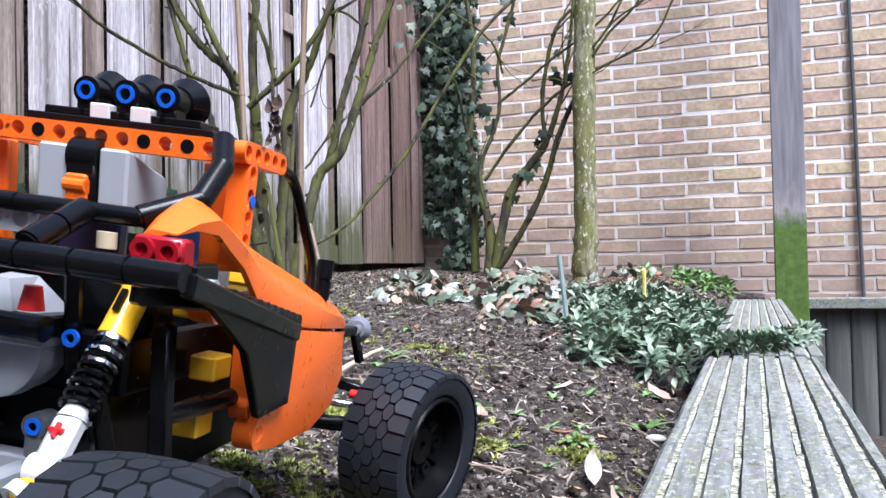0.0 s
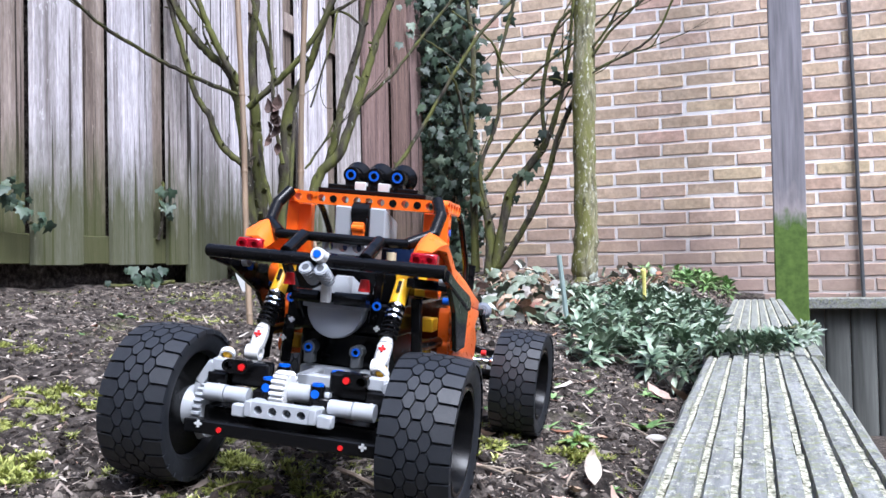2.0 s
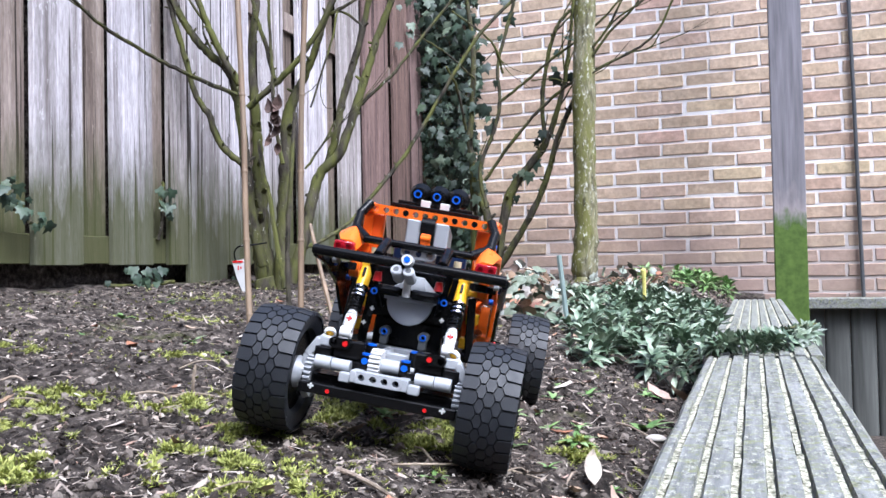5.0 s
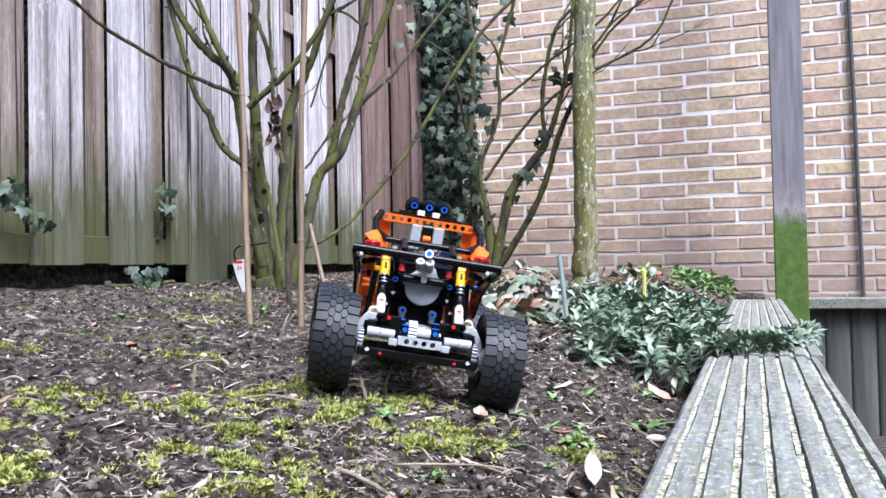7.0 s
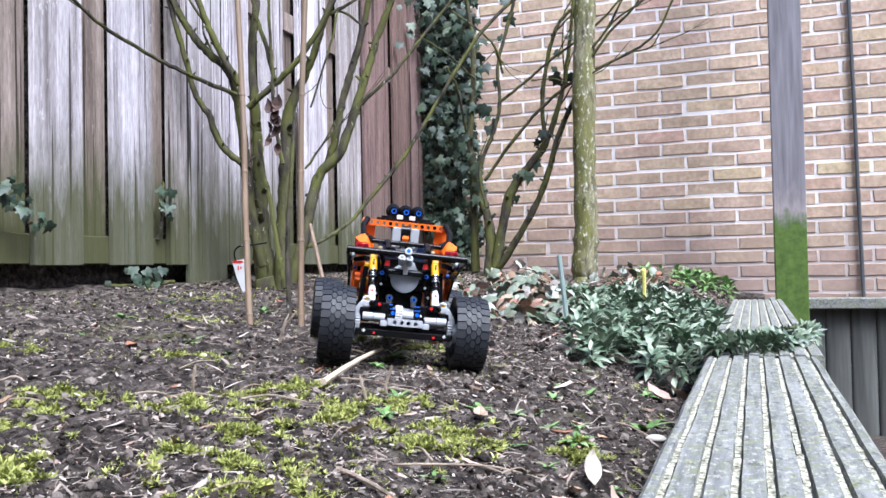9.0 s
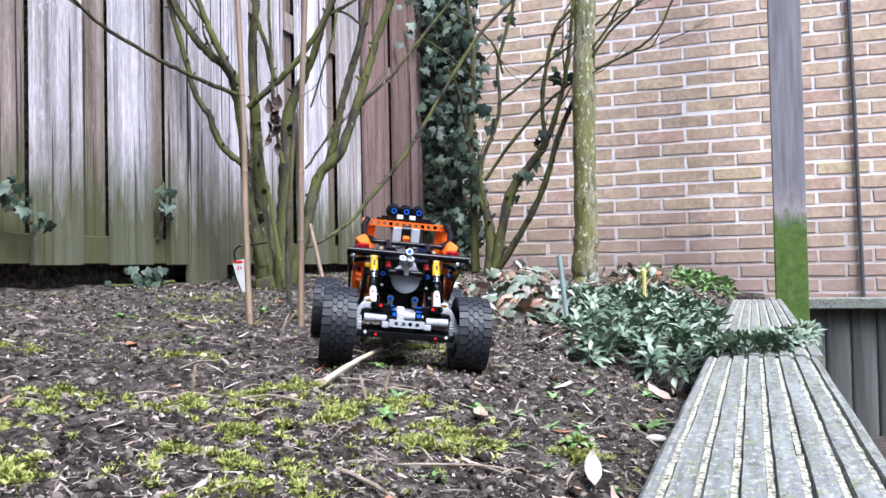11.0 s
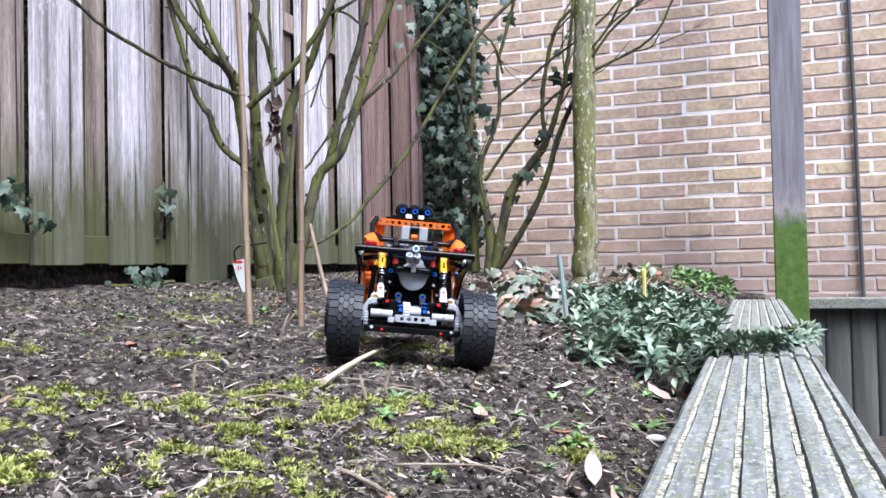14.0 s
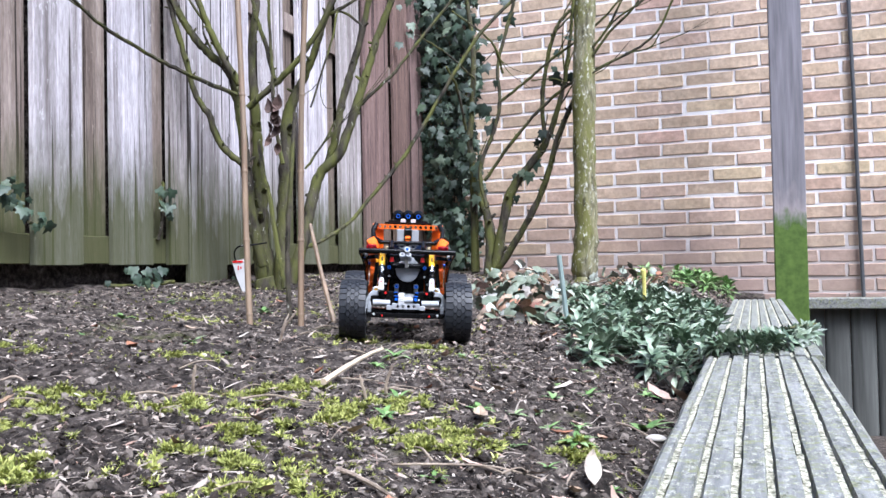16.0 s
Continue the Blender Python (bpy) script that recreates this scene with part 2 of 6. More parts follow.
def smooth_line(pts, n=6, wobble=0.0, rnd=None):
    """Points on a smooth curve through pts."""
    pts = [Vector(p) for p in pts]
    out = []
    for i in range(len(pts) - 1):
        p0, p1, p2, p3 = pts[max(i - 1, 0)], pts[i], pts[i + 1], pts[min(i + 2, len(pts) - 1)]
        for k in range(n):
            t = k / n
            q = 0.5 * (2 * p1 + (p2 - p0) * t + (2 * p0 - 5 * p1 + 4 * p2 - p3) * t * t + (3 * p1 - p0 - 3 * p2 + p3) * t ** 3)
            if wobble and rnd:
                q = q + Vector((rnd.uniform(-1, 1), rnd.uniform(-1, 1), rnd.uniform(-1, 1))) * wobble
            out.append(q)
    out.append(pts[-1])
    return out


def mesh_of(name, bm, material, smooth=False, angle=40):
    me = bpy.data.meshes.new(name)
    bmesh.ops.recalc_face_normals(bm, faces=bm.faces[:])
    bm.to_mesh(me)
    bm.free()
    me.materials.append(material)
    if smooth:
        me.shade_smooth()
        if angle:
            me.set_sharp_from_angle(angle=radians(angle))
    return me


def part(name, bm, material, parent=None, label="", smooth=False, kind=""):
    """Links a bmesh as one mesh object under a thing or under a part."""
    ob = new(name, mesh_of(name, bm, material, smooth))
    ob.parent = parent
    return tagged(ob, label, kind=kind)


def piece(name, data, parent, m=None, label=""):
    ob = new(name, data)
    ob.parent = parent
    if m is not None:
        ob.matrix_basis = m
    return tagged(ob, label)


def empty(name, label, category, m=None, group="", kind=""):
    ob = new(name)
    ob.empty_display_size = 0.05
    if m is not None:
        ob.matrix_basis = m
    return tagged(ob, label, category, group, kind)


# ---- the ground: garden bed, raised towards the fence, with a drop beyond the edging plank ----
def soil_height(x, y):
    s = max(0.0, -0.06 - x)
    z = -0.067 + 0.075 * math.tanh(s / 0.20) + 0.004 * s + 0.03 * min(s, 1.7) ** 2 + 0.018 * max(0.0, min(y, 4.2) - 1.5)
    return z


def soil_bumps(x, y):
    n = noise.fractal(Vector((x * 9, y * 9, 0.3)), 1.0, 2.0, 4)
    n2 = noise.fractal(Vector((x * 46, y * 46, 4.0)), 0.8, 2.0, 3)
    path = math.exp(-((x + 0.27 + max(0, y - 0.5) * 0.32) / 0.16) ** 2)
    return n * 0.011 * (1 - 0.65 * path) + n2 * 0.0098 * (1 - 0.45 * path)


def soil(x, y):
    return soil_height(x, y) + soil_bumps(x, y)


LOW = -0.62


def build_ground():
    def steps(edges):
        out = []
        for a, b, d in edges:
            n = max(1, round((b - a) / d))
            out += [a + (b - a) * k / n for k in range(n)]
        return out + [edges[-1][1]]

    xs = steps([(-40, -6, 9), (-6, -1.75, 0.8), (-1.75, -1.1, 0.03), (-1.1, -0.5, 0.012), (-0.5, 0.04, 0.006), (0.04, 0.041, 0.001), (0.041, 3, 0.6), (3, 40, 9)])
    ys = steps([(-40, -4, 9), (-4, 0.15, 0.4), (0.15, 1.0, 0.006), (1.0, 1.8, 0.012), (1.8, 4.1, 0.03), (4.1, 10, 1.5), (10, 40, 8)])
    co, faces, nx = [], [], len(xs)
    for y in ys:
        for x in xs:
            z = LOW if x > 0.0405 else (soil(x, y) if x > -1.8 and -1 < y < 4.2 else soil_height(x, y))
            co.append((x, y, z))
    for j in range(len(ys) - 1):
        for i in range(nx - 1):
            a = j * nx + i
            faces.append((a, a + 1, a + nx + 1, a + nx))
    me = bpy.data.meshes.new("ground")
    me.from_pydata(co, [], faces)
    me.materials.append(SOIL)
    me.shade_smooth()
    return tagged(new("ground", me), "dark crumbly garden soil with moss and litter", "soil", kind="structure")


build_ground()

# ---- brick house wall ----
WALL_Y, COURSE, STEP, JOINT = 4.03, 0.0634, 0.2198, 0.012


def build_wall():
    bm = bmesh.new()
    add_box(bm, (-4.5, WALL_Y + 0.0045, LOW - 0.1), (4.5, WALL_Y + 0.24, 2.9))
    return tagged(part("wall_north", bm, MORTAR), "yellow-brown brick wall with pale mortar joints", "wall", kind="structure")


wall = build_wall()


def build_sky_blockers():
    """Unseen plain walls, added behind and beside the camera to block low sky light."""
    bm = bmesh.new()
    add_box(bm, (-4.5, -4.4, LOW - 0.1), (4.6, -4.2, 3.6))
    tagged(part("wall_south", bm, WOOD_BACK), "unseen plain dark timber wall added to block low sky light", "wall", kind="structure")
    bm = bmesh.new()
    add_box(bm, (4.62, -4.4, LOW - 0.1), (4.8, 4.5, 1.8))
    tagged(part("wall_east", bm, WOOD_BACK), "unseen plain dark timber screen added to block low sky light", "wall", kind="structure")


build_sky_blockers()


# ---- timber fence ----
FX = -1.562
fence = empty("fence", "weathered grey hit-and-miss timber fence, green with algae low down", "fence", kind="structure")


def fence_board(y0, y1, z0, z1, front, material, rnd):
    bm = bmesh.new()
    x = FX - (0.018 if front else 0.052)
    grow = 0 if front else 0.012
    add_box(bm, (x, y0 - grow, z0), (x + 0.018, y1 + grow, z1), 0.002)
    ob = part("board", bm, material, fence)
    return ob


def build_fence():
    rnd = random.Random(4)
    top = 1.85
    spec = [(1.345, 1.496, 0), (1.502, 1.655, 1), (1.655, 1.757, 0), (1.759, 1.915, 1), (1.905, 1.985, 0), (1.987, 2.068, 1),
            (2.262, 2.40, 1), (2.39, 2.47, 0), (2.475, 2.62, 1), (2.61, 2.72, 0), (2.725, 2.945, 1), (2.93, 3.05, 0), (3.055, 3.245, 1)]
    for y0, y1, fr in spec:
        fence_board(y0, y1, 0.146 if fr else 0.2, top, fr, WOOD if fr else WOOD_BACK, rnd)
    y = 1.345
    fr = 1
    while y > -2.4:
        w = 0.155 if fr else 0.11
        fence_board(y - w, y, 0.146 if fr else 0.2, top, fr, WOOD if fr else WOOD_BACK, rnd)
        y -= w
        fr = 1 - fr
    for y0, y1, fr in [(3.29, 3.545, 1), (3.53, 3.62, 0), (3.61, 3.78, 1), (3.77, 3.83, 0), (3.82, 3.96, 1), (3.95, 4.02, 0)]:
        fence_board(y0, y1, 0.15, top, fr, WOOD_RED, rnd)
    for z0, z1 in ((0.15, 0.222), (1.0, 1.07), (1.7, 1.77)):
        bm = bmesh.new()
        add_box(bm, (FX - 0.0335, -2.4, z0), (FX - 0.0185, 4.02, z1), 0.002)
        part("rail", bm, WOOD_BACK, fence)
    for y0, y1 in ((2.072, 2.255), (0.27, 0.36), (-1.5, -1.41)):
        bm = bmesh.new()
        add_box(bm, (FX - 0.017, y0, 0.0), (FX + 0.006, y1, 1.9), 0.003)
        part("post", bm, WOOD, fence)
    # slab added close behind the boards so no light reaches their gaps
    bm = bmesh.new()
    add_box(bm, (FX - 0.14, -2.4, -0.2), (FX - 0.075, 4.0, 1.8))
    tagged(part("gap_light_block", bm, SOIL), "added earth-coloured slab keeping light out of the fence gaps", "bank", kind="structure")


build_fence()


# ---- grooved edging planks ----
def build_plank(y0, y1, top, x0, x1, label):
    thing = empty("edging_plank", label, "plank", group="edging planks")
    bm = bmesh.new()
    groove, wide, n = 0.0064, 0.0186, 7
    first = (x0 + x1) / 2 - wide * (n - 1) / 2
    prof = [(x0, top - 0.028), (x0, top - 0.003), (x0 + 0.003, top)]
    for k in range(n):
        c = first + k * wide
        prof += [(c - groove / 2, top), (c - groove / 2 + 0.001, top - 0.005), (c + groove / 2 - 0.001, top - 0.005), (c + groove / 2, top)]
    prof += [(x1 - 0.003, top), (x1, top - 0.003), (x1, top - 0.028)]
    n_y = max(2, round((y1 - y0) / 0.05))
    rows = []
    for j in range(n_y + 1):
        y = y0 + (y1 - y0) * j / n_y
        rows.append([bm.verts.new((x + noise.noise(Vector((x * 9, y * 14, 2))) * 0.0012, y, z + noise.noise(Vector((x * 30, y * 12, 5))) * 0.0009)) for x, z in prof])
    for A, B in zip(rows, rows[1:]):
        for k in range(len(prof)):
            bm.faces.new((A[k], A[(k + 1) % len(prof)], B[(k + 1) % len(prof)], B[k]))
    bm.faces.new(rows[0])
    bm.faces.new(rows[-1][::-1])
    part("board", bm, DECK, thing)
    rnd = random.Random(int(y0 * 100) + 3)
    for k in range(n):
        c = first + k * wide
        bm = bmesh.new()
        w = groove * 0.34
        left, right = [], []
        m = round((y1 - y0) / 0.012)
        for j in range(m + 1):
            y = y0 + 0.004 + (y1 - y0 - 0.008) * j / m
            h = top - 0.0026 + rnd.uniform(-0.0012, 0.0008)
            off = rnd.uniform(-0.0004, 0.0004) - 0.0006
            left.append((bm.verts.new((c + off - w * rnd.uniform(0.75, 1.1), y, h)), bm.verts.new((c + off - w, y, top - 0.0062))))
            right.append((bm.verts.new((c + off + w * rnd.uniform(0.7, 1.15), y, h)), bm.verts.new((c + off + w, y, top - 0.0062))))
        for j in range(m):
            bm.faces.new((left[j][0], left[j + 1][0], right[j + 1][0], right[j][0]))
            bm.faces.new((left[j][1], left[j + 1][1], left[j + 1][0], left[j][0]))
            bm.faces.new((right[j][0], right[j + 1][0], right[j + 1][1], right[j][1]))
        part("lichen_strip", bm, LICHEN, thing, "pale lichen and grit packed in the groove")
    return thing


build_plank(-0.75, 1.16, 0.0, -0.061, 0.073, "grey grooved deck plank with pale lichen in the grooves")
build_plank(1.163, 2.92, 0.002, -0.067, 0.081, "slightly wider grooved deck plank running to the wall")


def build_edging():
    bm = bmesh.new()
    add_box(bm, (0.043, -0.75, LOW), (0.066, 2.92, -0.031), 0.002)
    tagged(part("retaining_board", bm, WOOD_BACK), "dark board carrying the edging planks", "board", kind="structure")


build_edging()


# ---- post, palisade and cable on the lower side ----
def make_post_mat():
    m = Mat("painted_post", 0.8, spec=0.3)
    v = m.coords((1, 1, 0.06))
    c = m.ramp(m.noise(v, 60, 7), [(0.3, (0.125, 0.117, 0.125)), (0.7, (0.235, 0.222, 0.235))])
    sep = m.node("ShaderNodeSeparateXYZ")
    m.link(m.tc.outputs["Object"], sep.inputs[0])
    z = m.node("ShaderNodeMath")
    z.operation = "ADD"
    nz = m.node("ShaderNodeMath")
    nz.operation = "MULTIPLY"
    nz.inputs[1].default_value = 0.22
    m.link(m.noise(m.coords((1, 1, 0.4)), 30, 6), nz.inputs[0])
    m.link(sep.outputs["Z"], z.inputs[0])
    m.link(nz.outputs[0], z.inputs[1])
    green = m.ramp(m.noise(m.coords(), 40, 6), [(0.3, (0.05, 0.09, 0.015)), (0.7, (0.10, 0.16, 0.03))])
    lim = m.ramp(z.outputs[0], [(0.36, (1, 1, 1)), (0.43, (0, 0, 0))])
    pale = m.ramp(z.outputs[0], [(0.36, (0, 0, 0)), (0.42, (0.5, 0.5, 0.5)), (0.52, (0, 0, 0))])
    c = m.mix(pale, c, (0.42, 0.36, 0.34))
    m.color(m.mix(lim, c, green))
    m.bump(m.noise(v, 80, 6), 0.4, 0.002)
    return m.m


def build_post():
    bm = bmesh.new()
    add_box(bm, (0.076, 3.46, LOW), (0.192, 3.575, 2.6), 0.004, 2)
    tagged(part("timber_post", bm, make_post_mat()), "grey square timber post with bright green algae at its foot", "post")


build_post()


def make_grey_board():
    m = Mat("grey_palisade", 0.85, spec=0.25)
    v = m.shifted(m.coords((1, 1, 0.05)), 5.0)
    m.color(m.ramp(m.noise(v, 45, 6), [(0.3, (0.062, 0.064, 0.058)), (0.7, (0.125, 0.128, 0.118))]))
    m.bump(m.noise(v, 70, 5), 0.4, 0.002)
    return m.m


def build_palisade():
    thing = empty("palisade", "grey half-round timber palisade under a cap board", "palisade", kind="structure")
    mat = make_grey_board()
    bm = bmesh.new()
    w = 0.098
    for k in range(9):
        a = math.pi * k / 8
        x, y = -math.cos(a) * w / 2, -math.sin(a) * 0.014
        bm.verts.new((x, y, LOW))
        bm.verts.new((x, y, -0.084))
    bm.verts.ensure_lookup_table()
    v = bm.verts
    for k in range(8):
        bm.faces.new((v[2 * k], v[2 * k + 2], v[2 * k + 3], v[2 * k + 1]))
    bm.faces.new([v[2 * k + 1] for k in range(9)])
    me = mesh_of("stake", bm, mat, True)
    for k in range(26):
        piece("stake", me, thing, Matrix.Translation((0.13 + 0.1 * k, 3.985, 0)))
    bm = bmesh.new()
    add_box(bm, (0.06, 3.92, -0.082), (4.4, 4.028, -0.036), 0.004)
    part("cap_board", bm, DECK, thing, "weathered grey-green cap board")


build_palisade()


def build_cable():
    bm = bmesh.new()
    pts = smooth_line([(0.405, 4.016, 2.6), (0.408, 4.018, 1.7), (0.415, 4.018, 1.25), (0.424, 4.016, 0.8), (0.430, 4.017, 0.4), (0.438, 4.016, -0.034)], 6)
    add_tube(bm, pts, [0.0085] * len(pts), 8)
    tagged(part("wall_cable", bm, DGREY, smooth=True), "dark grey cable pipe running down the brick wall", "cable")


build_cable()


# ---- shrubs and trees: limbs as (x, y, z, radius) along their length ----
SHRUB_LIMBS = [
    [(-1.300, 2.100, 0.033, 0.0472), (-1.318, 2.100, 0.108, 0.0346), (-1.332, 2.100, 0.190, 0.0274), (-1.334, 2.100, 0.288, 0.0238), (-1.339, 2.100, 0.419, 0.0183), (-1.343, 2.100, 0.518, 0.0147), (-1.348, 2.100, 0.584, 0.0129), (-1.358, 2.100, 0.751, 0.0111), (-1.347, 2.100, 0.849, 0.0111), (-1.332, 2.100, 0.963, 0.0092)],
    [(-1.316, 2.080, 0.140, 0.0163), (-1.344, 2.066, 0.286, 0.0155), (-1.349, 2.051, 0.415, 0.0146), (-1.356, 2.037, 0.558, 0.0138), (-1.365, 2.022, 0.653, 0.0129), (-1.383, 2.008, 0.700, 0.0121), (-1.428, 1.993, 0.741, 0.0113), (-1.474, 1.979, 0.799, 0.0105), (-1.510, 1.964, 0.864, 0.0098), (-1.536, 1.950, 0.944, 0.0089)],
    [(-1.356, 2.040, 0.430, 0.0099), (-1.417, 2.025, 0.489, 0.0095), (-1.443, 2.010, 0.569, 0.0090), (-1.479, 1.995, 0.634, 0.0086), (-1.495, 1.980, 0.721, 0.0081), (-1.521, 1.965, 0.833, 0.0076), (-1.546, 1.950, 0.961, 0.0072)],
    [(-1.333, 2.000, 0.646, 0.0106), (-1.375, 1.983, 0.725, 0.0097), (-1.408, 1.967, 0.804, 0.0088), (-1.450, 1.950, 0.932, 0.0079)],
    [(-1.345, 2.000, 0.618, 0.0067), (-1.376, 1.845, 0.641, 0.0058), (-1.376, 1.690, 0.658, 0.0050), (-1.392, 1.535, 0.695, 0.0042), (-1.355, 1.380, 0.728, 0.0035)],
    [(-1.335, 2.040, 0.586, 0.0099), (-1.266, 2.055, 0.642, 0.0092), (-1.201, 2.070, 0.703, 0.0085), (-1.136, 2.085, 0.787, 0.0078), (-1.070, 2.100, 0.911, 0.0071)],
    [(-1.270, 2.100, 0.046, 0.0235), (-1.264, 2.107, 0.253, 0.0200), (-1.256, 2.114, 0.416, 0.0200), (-1.252, 2.121, 0.564, 0.0183), (-1.227, 2.129, 0.637, 0.0128), (-1.183, 2.136, 0.724, 0.0109), (-1.148, 2.143, 0.820, 0.0091), (-1.095, 2.150, 0.946, 0.0091)],
    [(-1.238, 2.100, 0.090, 0.0180), (-1.207, 2.122, 0.211, 0.0171), (-1.195, 2.144, 0.309, 0.0162), (-1.178, 2.167, 0.400, 0.0153), (-1.124, 2.189, 0.462, 0.0143), (-1.097, 2.211, 0.549, 0.0134), (-1.070, 2.233, 0.650, 0.0124), (-1.051, 2.256, 0.737, 0.0115), (-1.032, 2.278, 0.825, 0.0105), (-0.974, 2.300, 0.977, 0.0095)],
    [(-1.172, 2.200, 0.423, 0.0121), (-1.149, 2.210, 0.503, 0.0116), (-1.126, 2.220, 0.620, 0.0110), (-1.104, 2.230, 0.703, 0.0105), (-1.079, 2.240, 0.787, 0.0099), (-1.035, 2.250, 0.969, 0.0094)],
    [(-1.214, 2.020, 0.076, 0.0078), (-1.238, 2.027, 0.202, 0.0072), (-1.268, 2.035, 0.345, 0.0066), (-1.289, 2.042, 0.410, 0.0060), (-1.306, 2.050, 0.492, 0.0054)],
    [(-1.230, 2.050, 0.423, 0.0062), (-1.250, 2.050, 0.536, 0.0058), (-1.257, 2.050, 0.648, 0.0053), (-1.264, 2.050, 0.793, 0.0049), (-1.269, 2.050, 0.922, 0.0045)],
    [(-1.254, 2.060, 0.650, 0.0072), (-1.285, 2.060, 0.766, 0.0066), (-1.317, 2.060, 0.859, 0.0060), (-1.329, 2.060, 0.934, 0.0054)],
    [(-1.234, 2.150, 0.184, 0.0066), (-1.187, 2.229, 0.221, 0.0065), (-1.151, 2.307, 0.271, 0.0064), (-1.110, 2.386, 0.356, 0.0063), (-1.025, 2.464, 0.493, 0.0061), (-0.936, 2.543, 0.680, 0.0059), (-0.822, 2.621, 0.889, 0.0057), (-0.687, 2.700, 1.044, 0.0055)],
    [(-1.112, 2.300, 0.619, 0.0054), (-1.017, 2.367, 0.732, 0.0051), (-0.929, 2.433, 0.871, 0.0047), (-0.846, 2.500, 1.004, 0.0044)],
    [(-1.050, 2.200, 0.832, 0.0040), (-1.105, 2.167, 0.871, 0.0036), (-1.107, 2.133, 0.797, 0.0031), (-1.166, 2.100, 0.585, 0.0027)],
    [(-1.143, 2.150, 0.854, 0.0055), (-1.073, 2.175, 0.893, 0.0046), (-1.012, 2.200, 0.934, 0.0037)],
    [(-1.215, 2.150, 0.417, 0.0037), (-1.162, 2.175, 0.499, 0.0032), (-1.143, 2.200, 0.559, 0.0028)],
]
WALL_SHRUB_LIMBS = [
    [(-1.090, 3.550, 0.097, 0.0418), (-1.091, 3.567, 0.257, 0.0336), (-1.110, 3.583, 0.359, 0.0282), (-1.158, 3.600, 0.463, 0.0228), (-1.180, 3.617, 0.568, 0.0201), (-1.199, 3.633, 0.700, 0.0202), (-1.193, 3.650, 0.832, 0.0174), (-1.186, 3.667, 1.043, 0.0175), (-1.196, 3.683, 1.205, 0.0146), (-1.233, 3.700, 1.426, 0.0148)],
    [(-1.066, 3.550, 0.107, 0.0417), (-1.028, 3.550, 0.304, 0.0305), (-0.986, 3.550, 0.451, 0.0304), (-0.895, 3.550, 0.569, 0.0247), (-0.831, 3.550, 0.650, 0.0218), (-0.778, 3.550, 0.781, 0.0163), (-0.738, 3.550, 0.923, 0.0135), (-0.709, 3.550, 1.115, 0.0108), (-0.690, 3.550, 1.307, 0.0108)],
    [(-1.036, 3.520, 0.126, 0.0220), (-0.941, 3.508, 0.263, 0.0204), (-0.848, 3.497, 0.415, 0.0188), (-0.793, 3.485, 0.555, 0.0174), (-0.764, 3.473, 0.647, 0.0159), (-0.699, 3.462, 0.783, 0.0145), (-0.647, 3.450, 0.870, 0.0131)],
    [(-1.083, 3.500, 0.383, 0.0138), (-1.116, 3.517, 0.554, 0.0132), (-1.053, 3.533, 0.726, 0.0125), (-1.029, 3.550, 0.851, 0.0118), (-1.043, 3.567, 1.006, 0.0112), (-1.006, 3.583, 1.157, 0.0105), (-0.954, 3.600, 1.358, 0.0098)],
    [(-1.091, 3.500, 0.501, 0.0110), (-0.977, 3.486, 0.640, 0.0103), (-0.846, 3.471, 0.773, 0.0096), (-0.720, 3.457, 0.867, 0.0089), (-0.598, 3.443, 0.922, 0.0082), (-0.457, 3.429, 0.974, 0.0075), (-0.343, 3.414, 1.037, 0.0068), (-0.262, 3.400, 1.181, 0.0062)],
    [(-1.014, 3.500, 0.841, 0.0093), (-0.897, 3.490, 0.914, 0.0086), (-0.794, 3.480, 0.986, 0.0078), (-0.646, 3.470, 1.075, 0.0071), (-0.526, 3.460, 1.163, 0.0063), (-0.454, 3.450, 1.244, 0.0057)],
    [(-0.831, 3.550, 0.648, 0.0150), (-0.839, 3.550, 0.835, 0.0139), (-0.824, 3.550, 0.956, 0.0128), (-0.796, 3.550, 1.076, 0.0117), (-0.757, 3.550, 1.169, 0.0106), (-0.682, 3.550, 1.233, 0.0095)],
    [(-1.180, 3.620, 0.103, 0.0286), (-1.185, 3.633, 0.313, 0.0259), (-1.191, 3.647, 0.494, 0.0231), (-1.198, 3.660, 0.626, 0.0203)],
    [(-0.609, 3.380, 0.940, 0.0082), (-0.525, 3.370, 1.042, 0.0071), (-0.422, 3.360, 1.133, 0.0060), (-0.376, 3.350, 1.192, 0.0050)],
    [(-0.596, 3.380, 0.993, 0.0077), (-0.524, 3.365, 1.068, 0.0063), (-0.452, 3.350, 1.191, 0.0050)],
    [(-0.592, 3.380, 0.897, 0.0056), (-0.450, 3.370, 0.957, 0.0047), (-0.361, 3.360, 0.970, 0.0038), (-0.320, 3.350, 1.018, 0.0030)],
    [(-0.561, 3.380, 1.031, 0.0061), (-0.488, 3.353, 1.095, 0.0054), (-0.374, 3.327, 1.151, 0.0046), (-0.327, 3.300, 1.181, 0.0039)],
    [(-0.694, 3.450, 0.875, 0.0053), (-0.770, 3.475, 0.911, 0.0044), (-0.874, 3.500, 0.919, 0.0035)],
    [(-1.223, 3.400, 0.993, 0.0068), (-1.208, 3.500, 0.908, 0.0082), (-1.206, 3.600, 0.747, 0.0097)],
    [(-1.324, 3.300, 1.121, 0.0043), (-1.239, 3.450, 1.063, 0.0055), (-1.160, 3.600, 0.974, 0.0069)],
    [(-1.192, 3.400, 1.230, 0.0055), (-1.040, 3.475, 1.097, 0.0068), (-1.013, 3.550, 0.975, 0.0083)],
]
